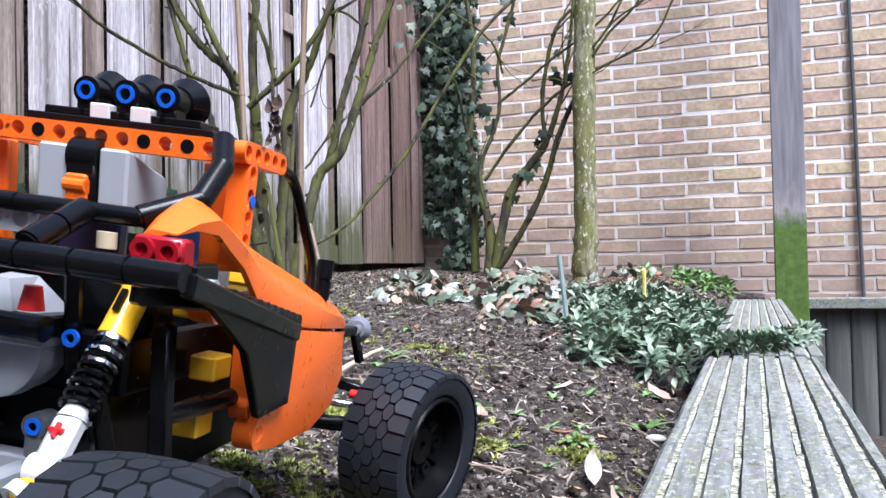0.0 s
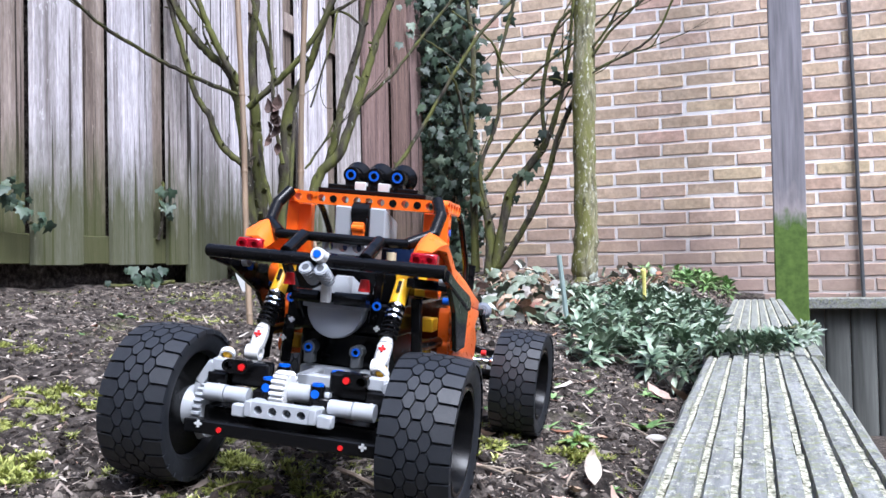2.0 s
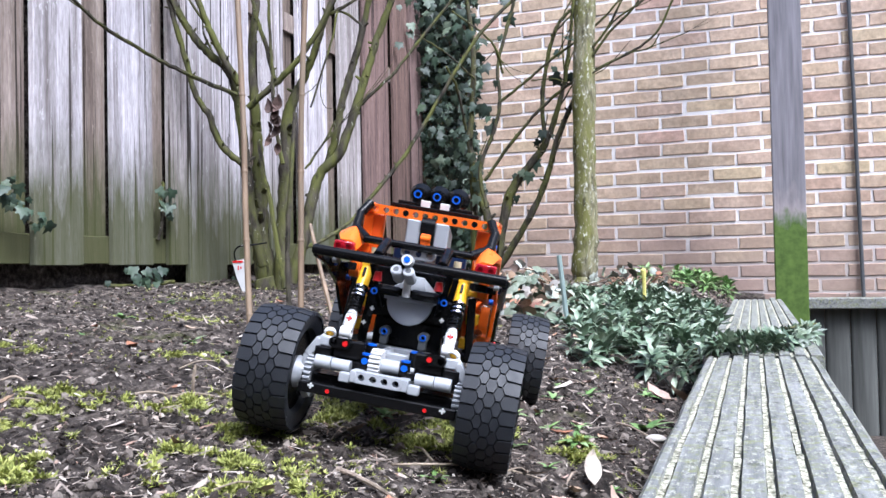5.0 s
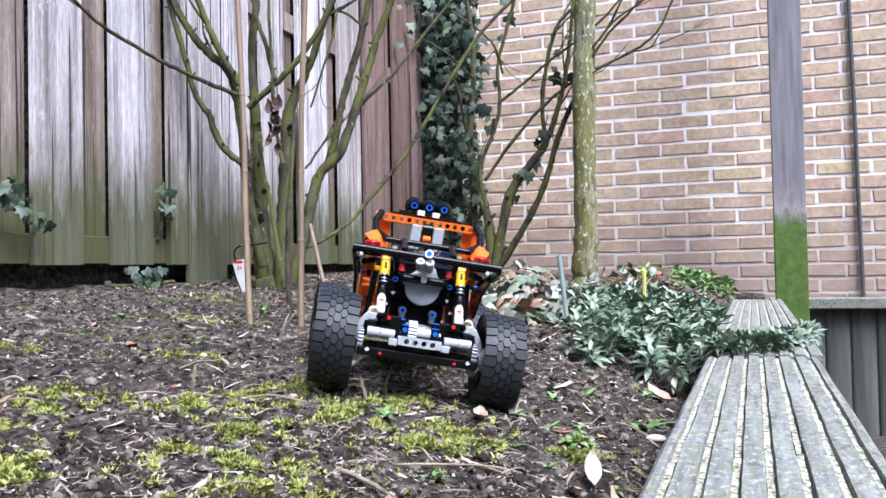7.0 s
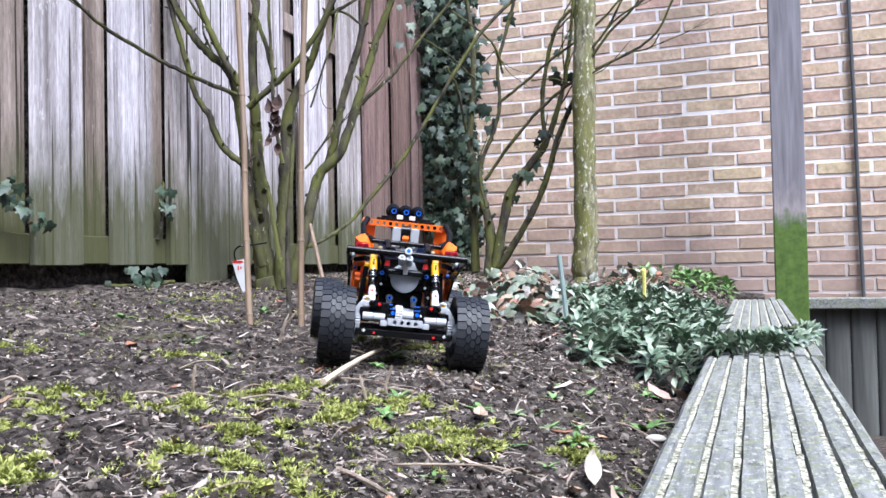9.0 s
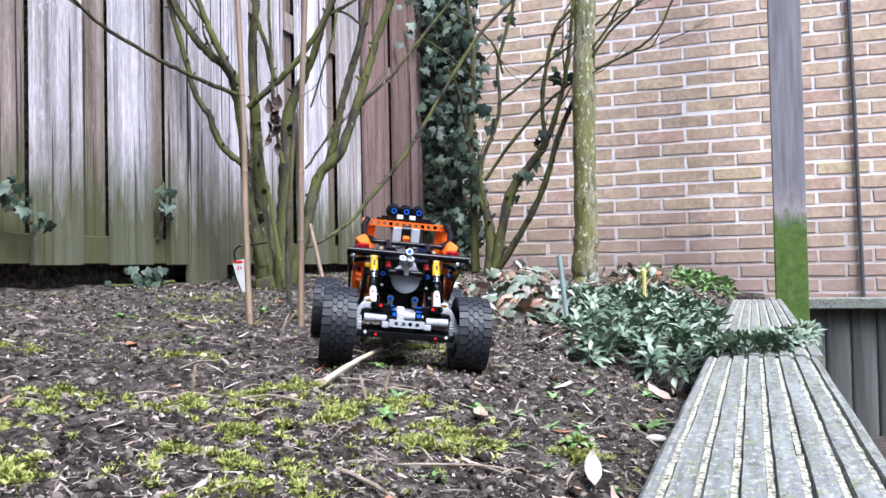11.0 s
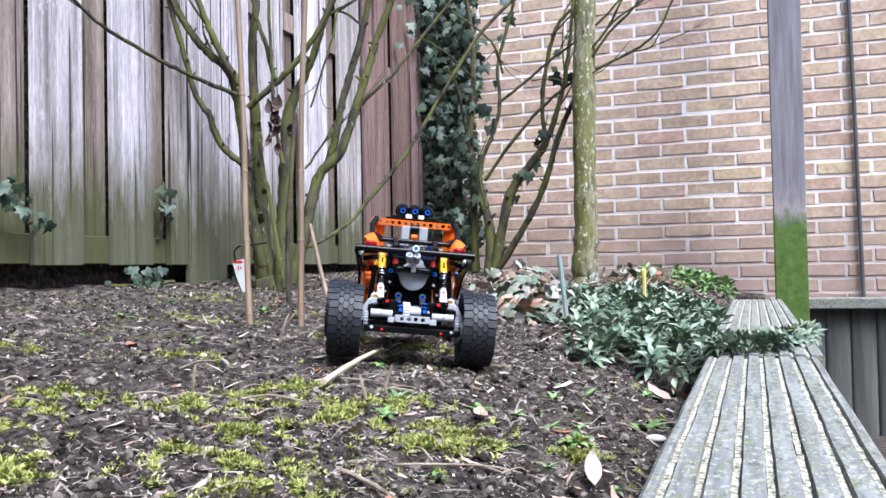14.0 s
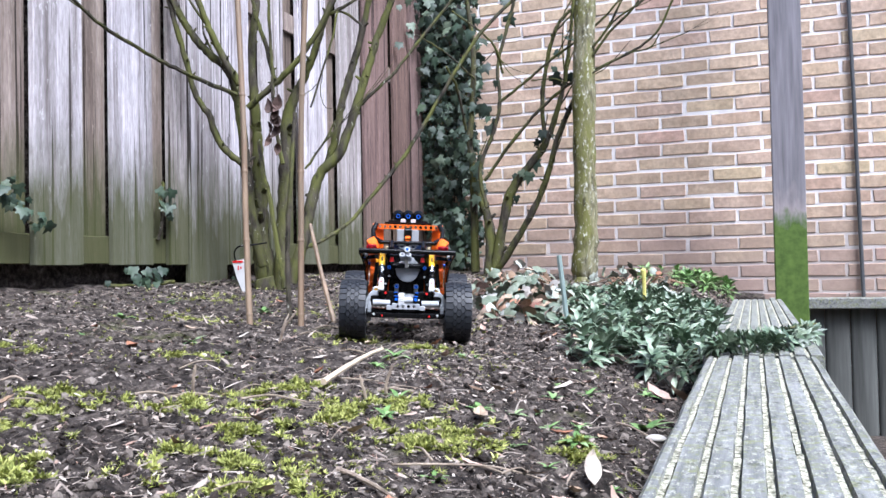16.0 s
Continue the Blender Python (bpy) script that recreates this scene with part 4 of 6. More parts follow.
# ---- small garden things ----
def build_small_things():
    rnd = random.Random(77)
    # plant label hung on a wire
    thing = empty("plant_tag", "white pointed plant tag with red marks on a black wire", "plant tag")
    bm = bmesh.new()
    out = [(-1.297, 0.150), (-1.262, 0.157), (-1.257, 0.110), (-1.259, 0.071), (-1.268, 0.073), (-1.285, 0.11)]
    f = [bm.verts.new((x, 1.90, z)) for x, z in out]
    b = [bm.verts.new((x, 1.903, z)) for x, z in out]
    bm.faces.new(f)
    bm.faces.new(b[::-1])
    for k in range(6):
        bm.faces.new((f[k], b[k], b[(k + 1) % 6], f[(k + 1) % 6]))
    part("tag", bm, WHITE, thing)
    for x0, x1, z0, z1 in ((-1.295, -1.264, 0.1475, 0.1525), (-1.280, -1.276, 0.128, 0.139), (-1.272, -1.268, 0.130, 0.137)):
        bm = bmesh.new()
        add_box(bm, (x0, 1.8985, z0), (x1, 1.8995, z1))
        part("print_bar", bm, RED, thing)
    bm = bmesh.new()
    pts = smooth_line([(-1.288, 1.902, 0.150), (-1.290, 1.90, 0.175), (-1.275, 1.90, 0.190), (-1.255, 1.93, 0.194), (-1.235, 1.97, 0.2)], 5)
    add_tube(bm, pts, [0.0022] * len(pts), 6)
    part("wire", bm, BLACK, thing, smooth=True)
    # grey-green marker stick
    bm = bmesh.new()
    pts = smooth_line([(-0.338, 1.60, -0.005), (-0.342, 1.60, 0.04), (-0.348, 1.60, 0.10), (-0.352, 1.60, 0.137), (-0.3525, 1.60, 0.142)], 3)
    add_tube(bm, pts, [0.0055, 0.0055] + [0.005] * (len(pts) - 3) + [0.0025], 7)
    tagged(part("marker_stick", bm, plastic("grey_green_paint", (0.20, 0.26, 0.24), 0.7), smooth=True), "short grey-green marker stick standing among leaves", "stick")
    bm = bmesh.new()
    x, y = -0.235, 1.95
    add_tube(bm, [(x, y, 0.0), (x, y, 0.09), (x - 0.001, y, 0.108), (x, y, 0.113)], [0.004, 0.0045, 0.007, 0.002], 8)
    tagged(part("yellow_bud", bm, plastic("pale_yellow", (0.55, 0.50, 0.14), 0.6), smooth=True), "pale yellow shoot tip rising from the leaves", "bud")
    # fallen sticks
    bark_dry = make_bark("dead_twig", (0.16, 0.12, 0.09), (0.38, 0.31, 0.24), (0.22, 0.18, 0.13))

    def stick(a, b, r, label, bend=0.01, lift=0.004, mat=None):
        a, b = Vector((a[0], a[1], soil(a[0], a[1]) + lift)), Vector((b[0], b[1], soil(b[0], b[1]) + lift + r))
        mid = a.lerp(b, 0.5) + Vector((rnd.uniform(-bend, bend), rnd.uniform(-bend, bend), 0.004))
        bm = bmesh.new()
        pts = smooth_line([a, mid, b], 6, r * 0.15, rnd)
        add_tube(bm, pts, [r * (1 - 0.4 * k / len(pts)) for k in range(len(pts))], 7)
        tagged(part("fallen_stick", bm, mat or bark_dry, smooth=True), label, "stick", "fallen sticks")

    stick((-0.374, 0.69), (-0.426, 0.935), 0.0031, "pale peeled stick lying on the soil", 0.006, 0.014, plastic("peeled_wood", (0.52, 0.43, 0.30), 0.7))
    stick((-0.25, 0.478), (-0.17, 0.435), 0.0018, "pale dry stick on the mossy soil", 0.004)
    stick((-0.225, 0.505), (-0.145, 0.60), 0.0009, "thin dry twig on the soil")
    stick((-0.40, 0.72), (-0.36, 0.78), 0.0013, "short broken twig on the soil")
    for k in range(90):
        x, y = rnd.uniform(-0.95, -0.1), 0.42 + 1.9 * rnd.random() ** 1.5
        if x < -0.2 - 0.75 * y:
            continue
        a = rnd.uniform(0, 6.28)
        L = rnd.uniform(0.015, 0.06)
        stick((x, y), (x + L * math.cos(a), y + L * math.sin(a)), rnd.uniform(0.0005, 0.0013), "thin dry twig on the soil", 0.006, 0.003)
    for x, y, h, lean in ((-0.328, 0.724, 0.03, 0.2), (-0.5, 0.666, 0.03, 0.0), (-0.335, 0.70, 0.022, -0.4), (-0.62, 1.02, 0.04, 0.3), (-0.60, 0.98, 0.045, 0.6)):
        z = soil(x, y)
        bm = bmesh.new()
        pts = smooth_line([(x, y, z - 0.006), (x + lean * h * 0.4, y, z + h * 0.5), (x + lean * h, y + 0.004, z + h)], 4, 0.0006, rnd)
        add_tube(bm, pts, [0.0016] * (len(pts) - 2) + [0.0012, 0.0008], 6)
        tagged(part("dead_stem", bm, bark_dry, smooth=True), "short dead stem standing in the soil", "stem", "dead stems")

    # single dry leaves
    def dry_leaf(x, y, size, tilt, turn, mat, label, curl=0.5, z=None):
        bm = bmesh.new()
        n = 7
        rows = []
        for k in range(n):
            t = k / (n - 1)
            w = size * 0.27 * math.sin(math.pi * (0.03 + 0.94 * t)) ** 1.25
            zz = curl * size * (t - 0.5) ** 2 * 1.6 + rnd.uniform(-0.04, 0.04) * size
            rows.append([bm.verts.new((s * w + rnd.uniform(-0.02, 0.02) * size, (t - 0.5) * size, zz + abs(s) * w * 0.55 + rnd.uniform(-0.02, 0.03) * size)) for s in (-1, -0.5, 0, 0.5, 1)])
        for A, B in zip(rows, rows[1:]):
            for i in range(4):
                bm.faces.new((A[i], A[i + 1], B[i + 1], B[i]))
        ob = part("dry_leaf", bm, mat, smooth=True)
        ob.matrix_basis = Matrix.Translation((x, y, (soil(x, y) if z is None else z) + 0.002 + size * 0.5 * abs(math.sin(tilt)) * 0.9)) @ Euler((tilt, rnd.uniform(-0.3, 0.3), turn)).to_matrix().to_4x4()
        tagged(ob, label, "leaf", "fallen leaves")

    pale = make_leaf("bleached_leaf", [(0.0, (0.42, 0.36, 0.29)), (1.0, (0.50, 0.44, 0.37))], 0.7)
    pink = make_leaf("pinkish_dry_leaf", [(0.0, (0.36, 0.24, 0.19)), (1.0, (0.48, 0.35, 0.28))], 0.7)
    rust = make_leaf("rust_leaf", [(0.0, (0.22, 0.085, 0.045)), (1.0, (0.30, 0.14, 0.075))], 0.7)
    dry_leaf(-0.118, 0.628, 0.028, 1.0, 0.6, pale, "bleached curled leaf standing on edge on the soil")
    dry_leaf(-0.092, 0.600, 0.030, 0.45, 1.2, pink, "pale curled dry leaf against the plank", 0.9)
    dry_leaf(-0.079, 0.566, 0.034, 0.6, 0.2, pink, "pale curled dry leaf against the plank", 0.8)
    dry_leaf(-0.100, 0.575, 0.026, 0.3, 2.4, DRY, "brown curled dry leaf beside the plank", 0.9)
    dry_leaf(-0.09, 0.565, 0.02, 0.3, 1.1, pink, "pale curled dry leaf against the plank")
    dry_leaf(-0.13, 0.575, 0.017, 0.2, 2.0, pink, "pale curled dry leaf on the soil")
    dry_leaf(-0.075, 0.62, 0.03, 0.5, -0.5, DRY, "brown curled dry leaf against the plank")
    dry_leaf(-0.115, 1.06, 0.042, 0.35, 0.9, pink, "pale curled dry leaf beside the plank")
    dry_leaf(-0.09, 1.08, 0.035, 0.6, 2.2, DRY, "brown curled dry leaf beside the plank")
    dry_leaf(-0.741, 0.866, 0.026, 0.05, 1.2, rust, "rust-red dry leaf on the soil")
    dry_leaf(-0.60, 0.47, 0.011, 0.1, 0.5, pale, "bleached dry leaf on the soil")
    dry_leaf(-0.41, 0.40, 0.014, 0.1, 1.5, pale, "bleached dry leaf on the soil")
    for k in range(190):
        x, y = rnd.uniform(-1.4, -0.08) if k % 3 else rnd.uniform(-0.4, -0.08), 0.42 + 2.4 * rnd.random() ** 1.4
        dry_leaf(x, y, rnd.uniform(0.008, 0.024), rnd.uniform(-0.4, 0.5), rnd.uniform(0, 6.3), rnd.choice((DRY, DRY, DRY, pink, pink, rust)), "small curled dry leaf on the soil")
    # dead leaves caught in the shrub
    for k in range(9):
        p = Vector((-1.235 + rnd.uniform(-0.02, 0.03), 2.02, 0.50 + rnd.uniform(-0.07, 0.06)))
        dry_leaf(p.x, p.y, rnd.uniform(0.035, 0.06), 1.4 + rnd.uniform(-0.4, 0.4), rnd.uniform(-0.6, 0.6), make_dead, "shrivelled dark leaf caught in the shrub", 0.9, p.z)
    bm = bmesh.new()
    bmesh.ops.create_icosphere(bm, subdivisions=2, radius=0.0085, matrix=Matrix.Diagonal((1.2, 0.9, 0.45, 1)))
    ob = part("pebble", bm, plastic("pale_stone", (0.5, 0.47, 0.41), 0.8), smooth=True)
    ob.matrix_basis = Matrix.Translation((-0.093, 0.835, soil(-0.093, 0.835) + 0.003))
    tagged(ob, "small flat pale pebble beside the plank", "pebble")
    # weeds
    for x, y, s, count in ((-0.108, 0.87, 1.0, 11), (-0.18, 0.95, 0.7, 9), (-0.42, 0.961, 0.8, 8), (-0.14, 0.69, 0.7, 9), (-0.24, 0.74, 0.7, 8), (-0.30, 0.66, 0.6, 8), (-0.20, 0.52, 0.45, 8),
                           (-0.05, 0.98, 0.6, 8), (-0.62, 0.9, 0.7, 8), (-0.75, 1.0, 0.7, 8), (-0.9, 0.95, 0.8, 8), (-0.55, 1.3, 0.8, 9), (-0.7, 1.6, 0.9, 9), (-0.95, 1.5, 1.1, 10), (-1.2, 1.5, 1.3, 12), (-1.05, 1.2, 1.0, 9), (-0.16, 0.8, 0.5, 8)) + tuple((rnd.uniform(-0.42, -0.09), rnd.uniform(0.6, 1.15), rnd.uniform(0.3, 0.6), 7) for k in range(22)):
        thing = empty("weed", "small fresh green weed rosette in the soil", "weed", Matrix.Translation((x, y, soil(x, y) - 0.001)), "weeds")
        for k in range(count):
            a = k * 2.4 + rnd.uniform(-0.3, 0.3)
            pitch = rnd.uniform(0.2, 0.9)
            bm = bmesh.new()
            blade(bm, (0, 0, 0.001), (math.cos(a) * math.cos(pitch), math.sin(a) * math.cos(pitch), math.sin(pitch)), 0.026 * s * rnd.uniform(0.7, 1.2), 0.009 * s, 0.1, 0.5)
            part("leaf", bm, WEED, thing, smooth=True)


make_dead = make_leaf("shrivelled_leaf", [(0.0, (0.05, 0.03, 0.025)), (1.0, (0.13, 0.08, 0.065))], 0.85)
build_small_things()


# ---- what nobody could count: moss, crumbs, bits of litter ----
MOSS_SPOTS = [(-0.408, 0.618, 0.05), (-0.328, 0.631, 0.035), (-0.224, 0.646, 0.04), (-0.287, 0.435, 0.05), (-0.135, 0.683, 0.02), (-0.882, 0.809, 0.05), (-0.583, 0.57, 0.05),
              (-0.445, 0.555, 0.05), (-0.396, 0.367, 0.05), (-0.404, 0.688, 0.03), (-0.296, 0.70, 0.03), (-0.623, 0.839, 0.04), (-0.417, 1.069, 0.04), (-0.571, 1.138, 0.05),
              (-0.34, 0.52, 0.04), (-0.24, 0.60, 0.03), (-0.26, 0.615, 0.03), (-0.30, 0.64, 0.03), (-0.95, 1.25, 0.08), (-1.2, 1.7, 0.12), (-0.85, 1.6, 0.08), (-0.5, 0.46, 0.05), (-0.33, 0.45, 0.04)]


def scatter(name, label, category, material, shapes, count, place, seed, steep=0.3, lift=0.0):
    """Many small bits, joined into one mesh."""
    rng = np.random.default_rng(seed)
    all_v, all_f, base = [], [], 0
    done = 0
    while done < count:
        spot = place(rng)
        if spot is None:
            continue
        x, y, s = spot
        verts, faces = shapes[int(rng.integers(len(shapes)))]
        a = rng.uniform(0, 6.283)
        c, sn = math.cos(a), math.sin(a)
        tx = rng.uniform(-0.9, 0.9)
        ty = rng.uniform(-steep, steep)
        p = verts * s
        p = np.c_[p[:, 0] * math.cos(ty) + p[:, 2] * math.sin(ty), p[:, 1], p[:, 2] * math.cos(ty) - p[:, 0] * math.sin(ty)]
        p = np.c_[p[:, 0], p[:, 1] * math.cos(tx) - p[:, 2] * math.sin(tx), p[:, 1] * math.sin(tx) + p[:, 2] * math.cos(tx)]
        p = np.c_[p[:, 0] * c - p[:, 1] * sn, p[:, 0] * sn + p[:, 1] * c, p[:, 2]]
        p += (x, y, soil(x, y) + lift * s)
        all_v.append(p)
        all_f += [tuple(base + i for i in f) for f in faces]
        base += len(p)
        done += 1
    me = bpy.data.meshes.new(name)
    me.from_pydata(np.concatenate(all_v).tolist(), [], all_f)
    me.materials.append(material)
    return tagged(new(name, me), label, category, kind="stuff")


def tuft_shape(seed, n=17):
    r = np.random.default_rng(seed)
    v, f = [], []
    for k in range(n):
        a, lean, L = r.uniform(0, 6.28), r.uniform(0.5, 1.5), r.uniform(0.45, 1.15)
        d = np.array([math.cos(a) * math.sin(lean), math.sin(a) * math.sin(lean), math.cos(lean)])
        s = np.array([-math.sin(a), math.cos(a), 0]) * 0.085
        b = len(v)
        v += [-s * 0.6, s * 0.6, d * 0.55 * L + s, d * L + np.array([0, 0, -0.12]), d * 0.55 * L - s]
        f += [(b, b + 1, b + 2, b + 4), (b + 4, b + 2, b + 3)]
    return np.array(v), f


def crumb_shape(seed):
    r = np.random.default_rng(seed)
    t = (1 + 5 ** 0.5) / 2
    v = np.array([(-1, t, 0), (1, t, 0), (-1, -t, 0), (1, -t, 0), (0, -1, t), (0, 1, t), (0, -1, -t), (0, 1, -t), (t, 0, -1), (t, 0, 1), (-t, 0, -1), (-t, 0, 1)]) / 1.9
    v = v * r.uniform(0.65, 1.3, (12, 1)) * np.array([1, r.uniform(0.6, 1), r.uniform(0.5, 0.9)])
    f = [(0, 11, 5), (0, 5, 1), (0, 1, 7), (0, 7, 10), (0, 10, 11), (1, 5, 9), (5, 11, 4), (11, 10, 2), (10, 7, 6), (7, 1, 8), (3, 9, 4), (3, 4, 2), (3, 2, 6), (3, 6, 8), (3, 8, 9), (4, 9, 5), (2, 4, 11), (6, 2, 10), (8, 6, 7), (9, 8, 1)]
    return v, f


def chip_shape(seed):
    r = np.random.default_rng(seed)
    L, w = 0.5 + min(2.2, r.exponential(0.6)), r.uniform(0.1, 0.36)
    v = np.array([(-L, -w, 0.12), (0, -w * 1.2, 0.2), (L, -w * 0.5, 0.28), (L, w * 0.6, 0.22), (0, w * 1.1, 0.36), (-L, w, 0.18)]) * 0.5
    v = v + r.uniform(-0.11, 0.11, v.shape)
    return v, [(0, 1, 4, 5), (1, 2, 3, 4)]


def strand_shape(seed):
    """A thin curved strand, triangular in section."""
    r = np.random.default_rng(seed + 500)
    n, turn, w = 6, r.uniform(-1.6, 1.6), r.uniform(0.025, 0.05)
    v, f = [], []
    for k in range(n):
        t = k / (n - 1) - 0.5
        p = np.array([math.sin(turn * t) / turn * 2 if abs(turn) > 0.05 else 2 * t, (1 - math.cos(turn * t)) * 1.2, 0.10 * math.sin(3.1 * t + seed)])
        q = w * (1.1 - abs(t))
        v += [p + (0, -q, 0), p + (0, q, 0), p + (0, 0, 1.5 * q)]
    for k in range(n - 1):
        a, b = 3 * k, 3 * k + 3
        f += [(a, b, b + 2, a + 2), (a + 2, b + 2, b + 1, a + 1)]
    return np.array(v), f


def in_bed(x, y):
    return x < -0.065 and x > -1.54 and y < 3.95 and x > -0.14 - 1.16 * y


def anywhere(rng, lo, hi, power):
    y = 0.30 + 3.4 * rng.random() ** power
    x = -0.065 - rng.random() * (min(1.47, 0.10 + 1.16 * y) if rng.random() < 0.7 else 0.38)
    if not in_bed(x, y):
        return None
    return x, y, rng.uniform(lo, hi) * (0.8 + 0.35 * y)


def moss_place(rng):
    if rng.random() < 0.3:
        p = anywhere(rng, 0.003, 0.006, 1.6)
        if p is None or noise.noise(Vector((p[0] * 7, p[1] * 7, 9))) < 0.05:
            return None
        return p
    cx, cy, r = MOSS_SPOTS[int(rng.integers(len(MOSS_SPOTS)))]
    x, y = cx + rng.normal(0, r * 0.45), cy + rng.normal(0, r * 0.45)
    if not in_bed(x, y) or noise.noise(Vector((x * 38, y * 38, 2))) < 0.08:
        return None
    return x, y, rng.uniform(0.0035, 0.009)


def make_crumb_mat():
    m = Mat("soil_crumbs", 0.95, spec=0.2)
    v = m.coords()
    c = m.ramp(m.island(), [(0.0, (0.010, 0.008, 0.0065)), (0.45, (0.038, 0.030, 0.025)), (0.75, (0.095, 0.078, 0.066)), (1.0, (0.22, 0.19, 0.16))])
    m.color(c)
    m.bump(m.noise(v, 400, 5), 0.8, 0.002)
    return m.m


def make_litter_mat(name="leaf_litter", tone=1.0):
    m = Mat(name, 0.85, spec=0.25)
    c = m.ramp(m.island(), [(0.0, (0.06, 0.045, 0.035)), (0.2, (0.18, 0.15, 0.125)), (0.45, (0.33, 0.275, 0.23)), (0.8, (0.45, 0.395, 0.335)), (0.92, (0.25, 0.15, 0.11)), (1.0, (0.60, 0.55, 0.48))])
    c = m.mix(1.0, c, (tone, tone, tone), "MULTIPLY")
    m.color(c)
    return m.m


scatter("moss", "feathery yellow-green moss cushions", "moss", MOSS, [tuft_shape(s, 20) for s in range(8)], 9500, moss_place, 1)
scatter("soil_crumbs", "dark crumbs of garden soil", "soil", make_crumb_mat(), [crumb_shape(s) for s in range(8)], 26000, lambda r: anywhere(r, 0.0010, 0.0032, 1.6) if r.random() < 0.90 else anywhere(r, 0.003, 0.0062, 1.5), 2)
scatter("leaf_litter", "bits of bark, twig and leaf litter", "litter", make_litter_mat(), [chip_shape(s) for s in range(24)], 40000, lambda r: anywhere(r, 0.0016, 0.0052, 1.5) if r.random() < 0.93 else anywhere(r, 0.005, 0.0105, 1.4), 3, 0.7, 0.25)
scatter("rootlets", "fine curled rootlets and dead grass strands", "litter", make_litter_mat("dark_rootlets", 0.78), [strand_shape(s) for s in range(20)], 4600, lambda r: anywhere(r, 0.0045, 0.0125, 1.5), 6, 0.25, 0.14)


# ---- the radio-controlled building-brick buggy; its own space is in millimetres, scaled on building ----
buggy = empty("toy_buggy", "orange and black brick-built toy off-road buggy with chunky tyres", "toy car")
MM = 0.001


def mm(bm, low=1.0):
    if low != 1.0:
        for v in bm.verts:
            v.co.y -= 0.12 * max(0.0, v.co.z - 137)
    bmesh.ops.scale(bm, vec=(MM, MM, MM * low), verts=bm.verts[:])
    return bm


SIT = 0.976


def bpart(name, bm, material, parent=None, label="", smooth=True):
    bmesh.ops.remove_doubles(bm, verts=bm.verts[:], dist=0.002)
    if name in SINGLE:
        bm.verts.index_update()
        for loose in sorted(islands(bm), key=lambda q: len(q.verts)):
            ob = part(name, mm(loose, SIT), material, parent or buggy, label, smooth)
        bm.free()
        return ob
    return part(name, mm(bm, SIT), material, parent or buggy, label, smooth)


SINGLE = {"roof_pin", "red_pin", "blue_pin", "yellow_brick", "white_brick", "seat", "blue_ring", "pin_stand", "tan_bush", "dash_brick", "panel_stud", "axle_housing", "light_bracket", "link_block", "chassis", "lug_ring"}


def islands(bm):
    """The loose pieces of a bmesh, each as a bmesh of its own."""
    left = set(bm.verts)
    while left:
        group, stack = set(), [next(iter(left))]
        while stack:
            v = stack.pop()
            if v in group:
                continue
            group.add(v)
            stack += [e.other_vert(v) for e in v.link_edges]
        left -= group
        out, made = bmesh.new(), {}
        for v in sorted(group, key=lambda q: q.index):
            made[v] = out.verts.new(v.co)
        for f in {f for v in group for f in v.link_faces}:
            out.faces.new([made[v] for v in f.verts])
        yield out


def add_liftarm(bm, start, along, hole_axis, n, pitch=8.0, w=7.6, t=7.6, r=2.5, square=False):
    """A studless beam of n modules with real round holes through it; start is the first hole's centre."""
    a, h = Vector(along).normalized(), Vector(hole_axis).normalized()
    u = h.cross(a).normalized()
    seg = 16
    for k in range(n):
        c = Vector(start) + a * pitch * k
        outer, inner = [], []
        for side in (-0.5, 0.5):
            ro, ri = [], []
            for i in range(seg):
                an = 2 * math.pi * i / seg
                ca, sa = math.cos(an), math.sin(an)
                end = not square and ((k == 0 and ca < -0.01) or (k == n - 1 and ca > 0.01))
                if end:
                    p = a * ca * w / 2 + u * sa * w / 2
                else:
                    f = 1 / max(abs(ca), abs(sa))
                    p = a * ca * f * pitch / 2 + u * sa * f * w / 2
                ro.append(bm.verts.new(c + p + h * side * t))
                ri.append(bm.verts.new(c + a * ca * r + u * sa * r + h * side * t))
            outer.append(ro)
            inner.append(ri)
        for i in range(seg):
            j = (i + 1) % seg
            bm.faces.new((outer[0][i], inner[0][i], inner[0][j], outer[0][j]))
            bm.faces.new((outer[1][i], outer[1][j], inner[1][j], inner[1][i]))
            bm.faces.new((inner[0][i], inner[1][i], inner[1][j], inner[0][j]))
            bm.faces.new((outer[0][i], outer[0][j], outer[1][j], outer[1][i]))


def add_segmented_tube(bm, pts, r=3.9, gap=16.0):
    """A run of axle connectors: tubes with slightly proud collars."""
    pts = [Vector(p) for p in pts]
    for a, b in zip(pts, pts[1:]):
        n = max(1, round((b - a).length / gap))
        for k in range(n):
            p, q = a.lerp(b, k / n), a.lerp(b, (k + 1) / n)
            d = (q - p).normalized() * 0.5
            add_rod(bm, p + d, q - d, r, seg=14)
            add_rod(bm, p - d, p + d, r * 0.82, seg=12)
    for p in pts[1:-1]:
        bmesh.ops.create_uvsphere(bm, u_segments=12, v_segments=8, radius=r * 1.02, matrix=Matrix.Translation(p))


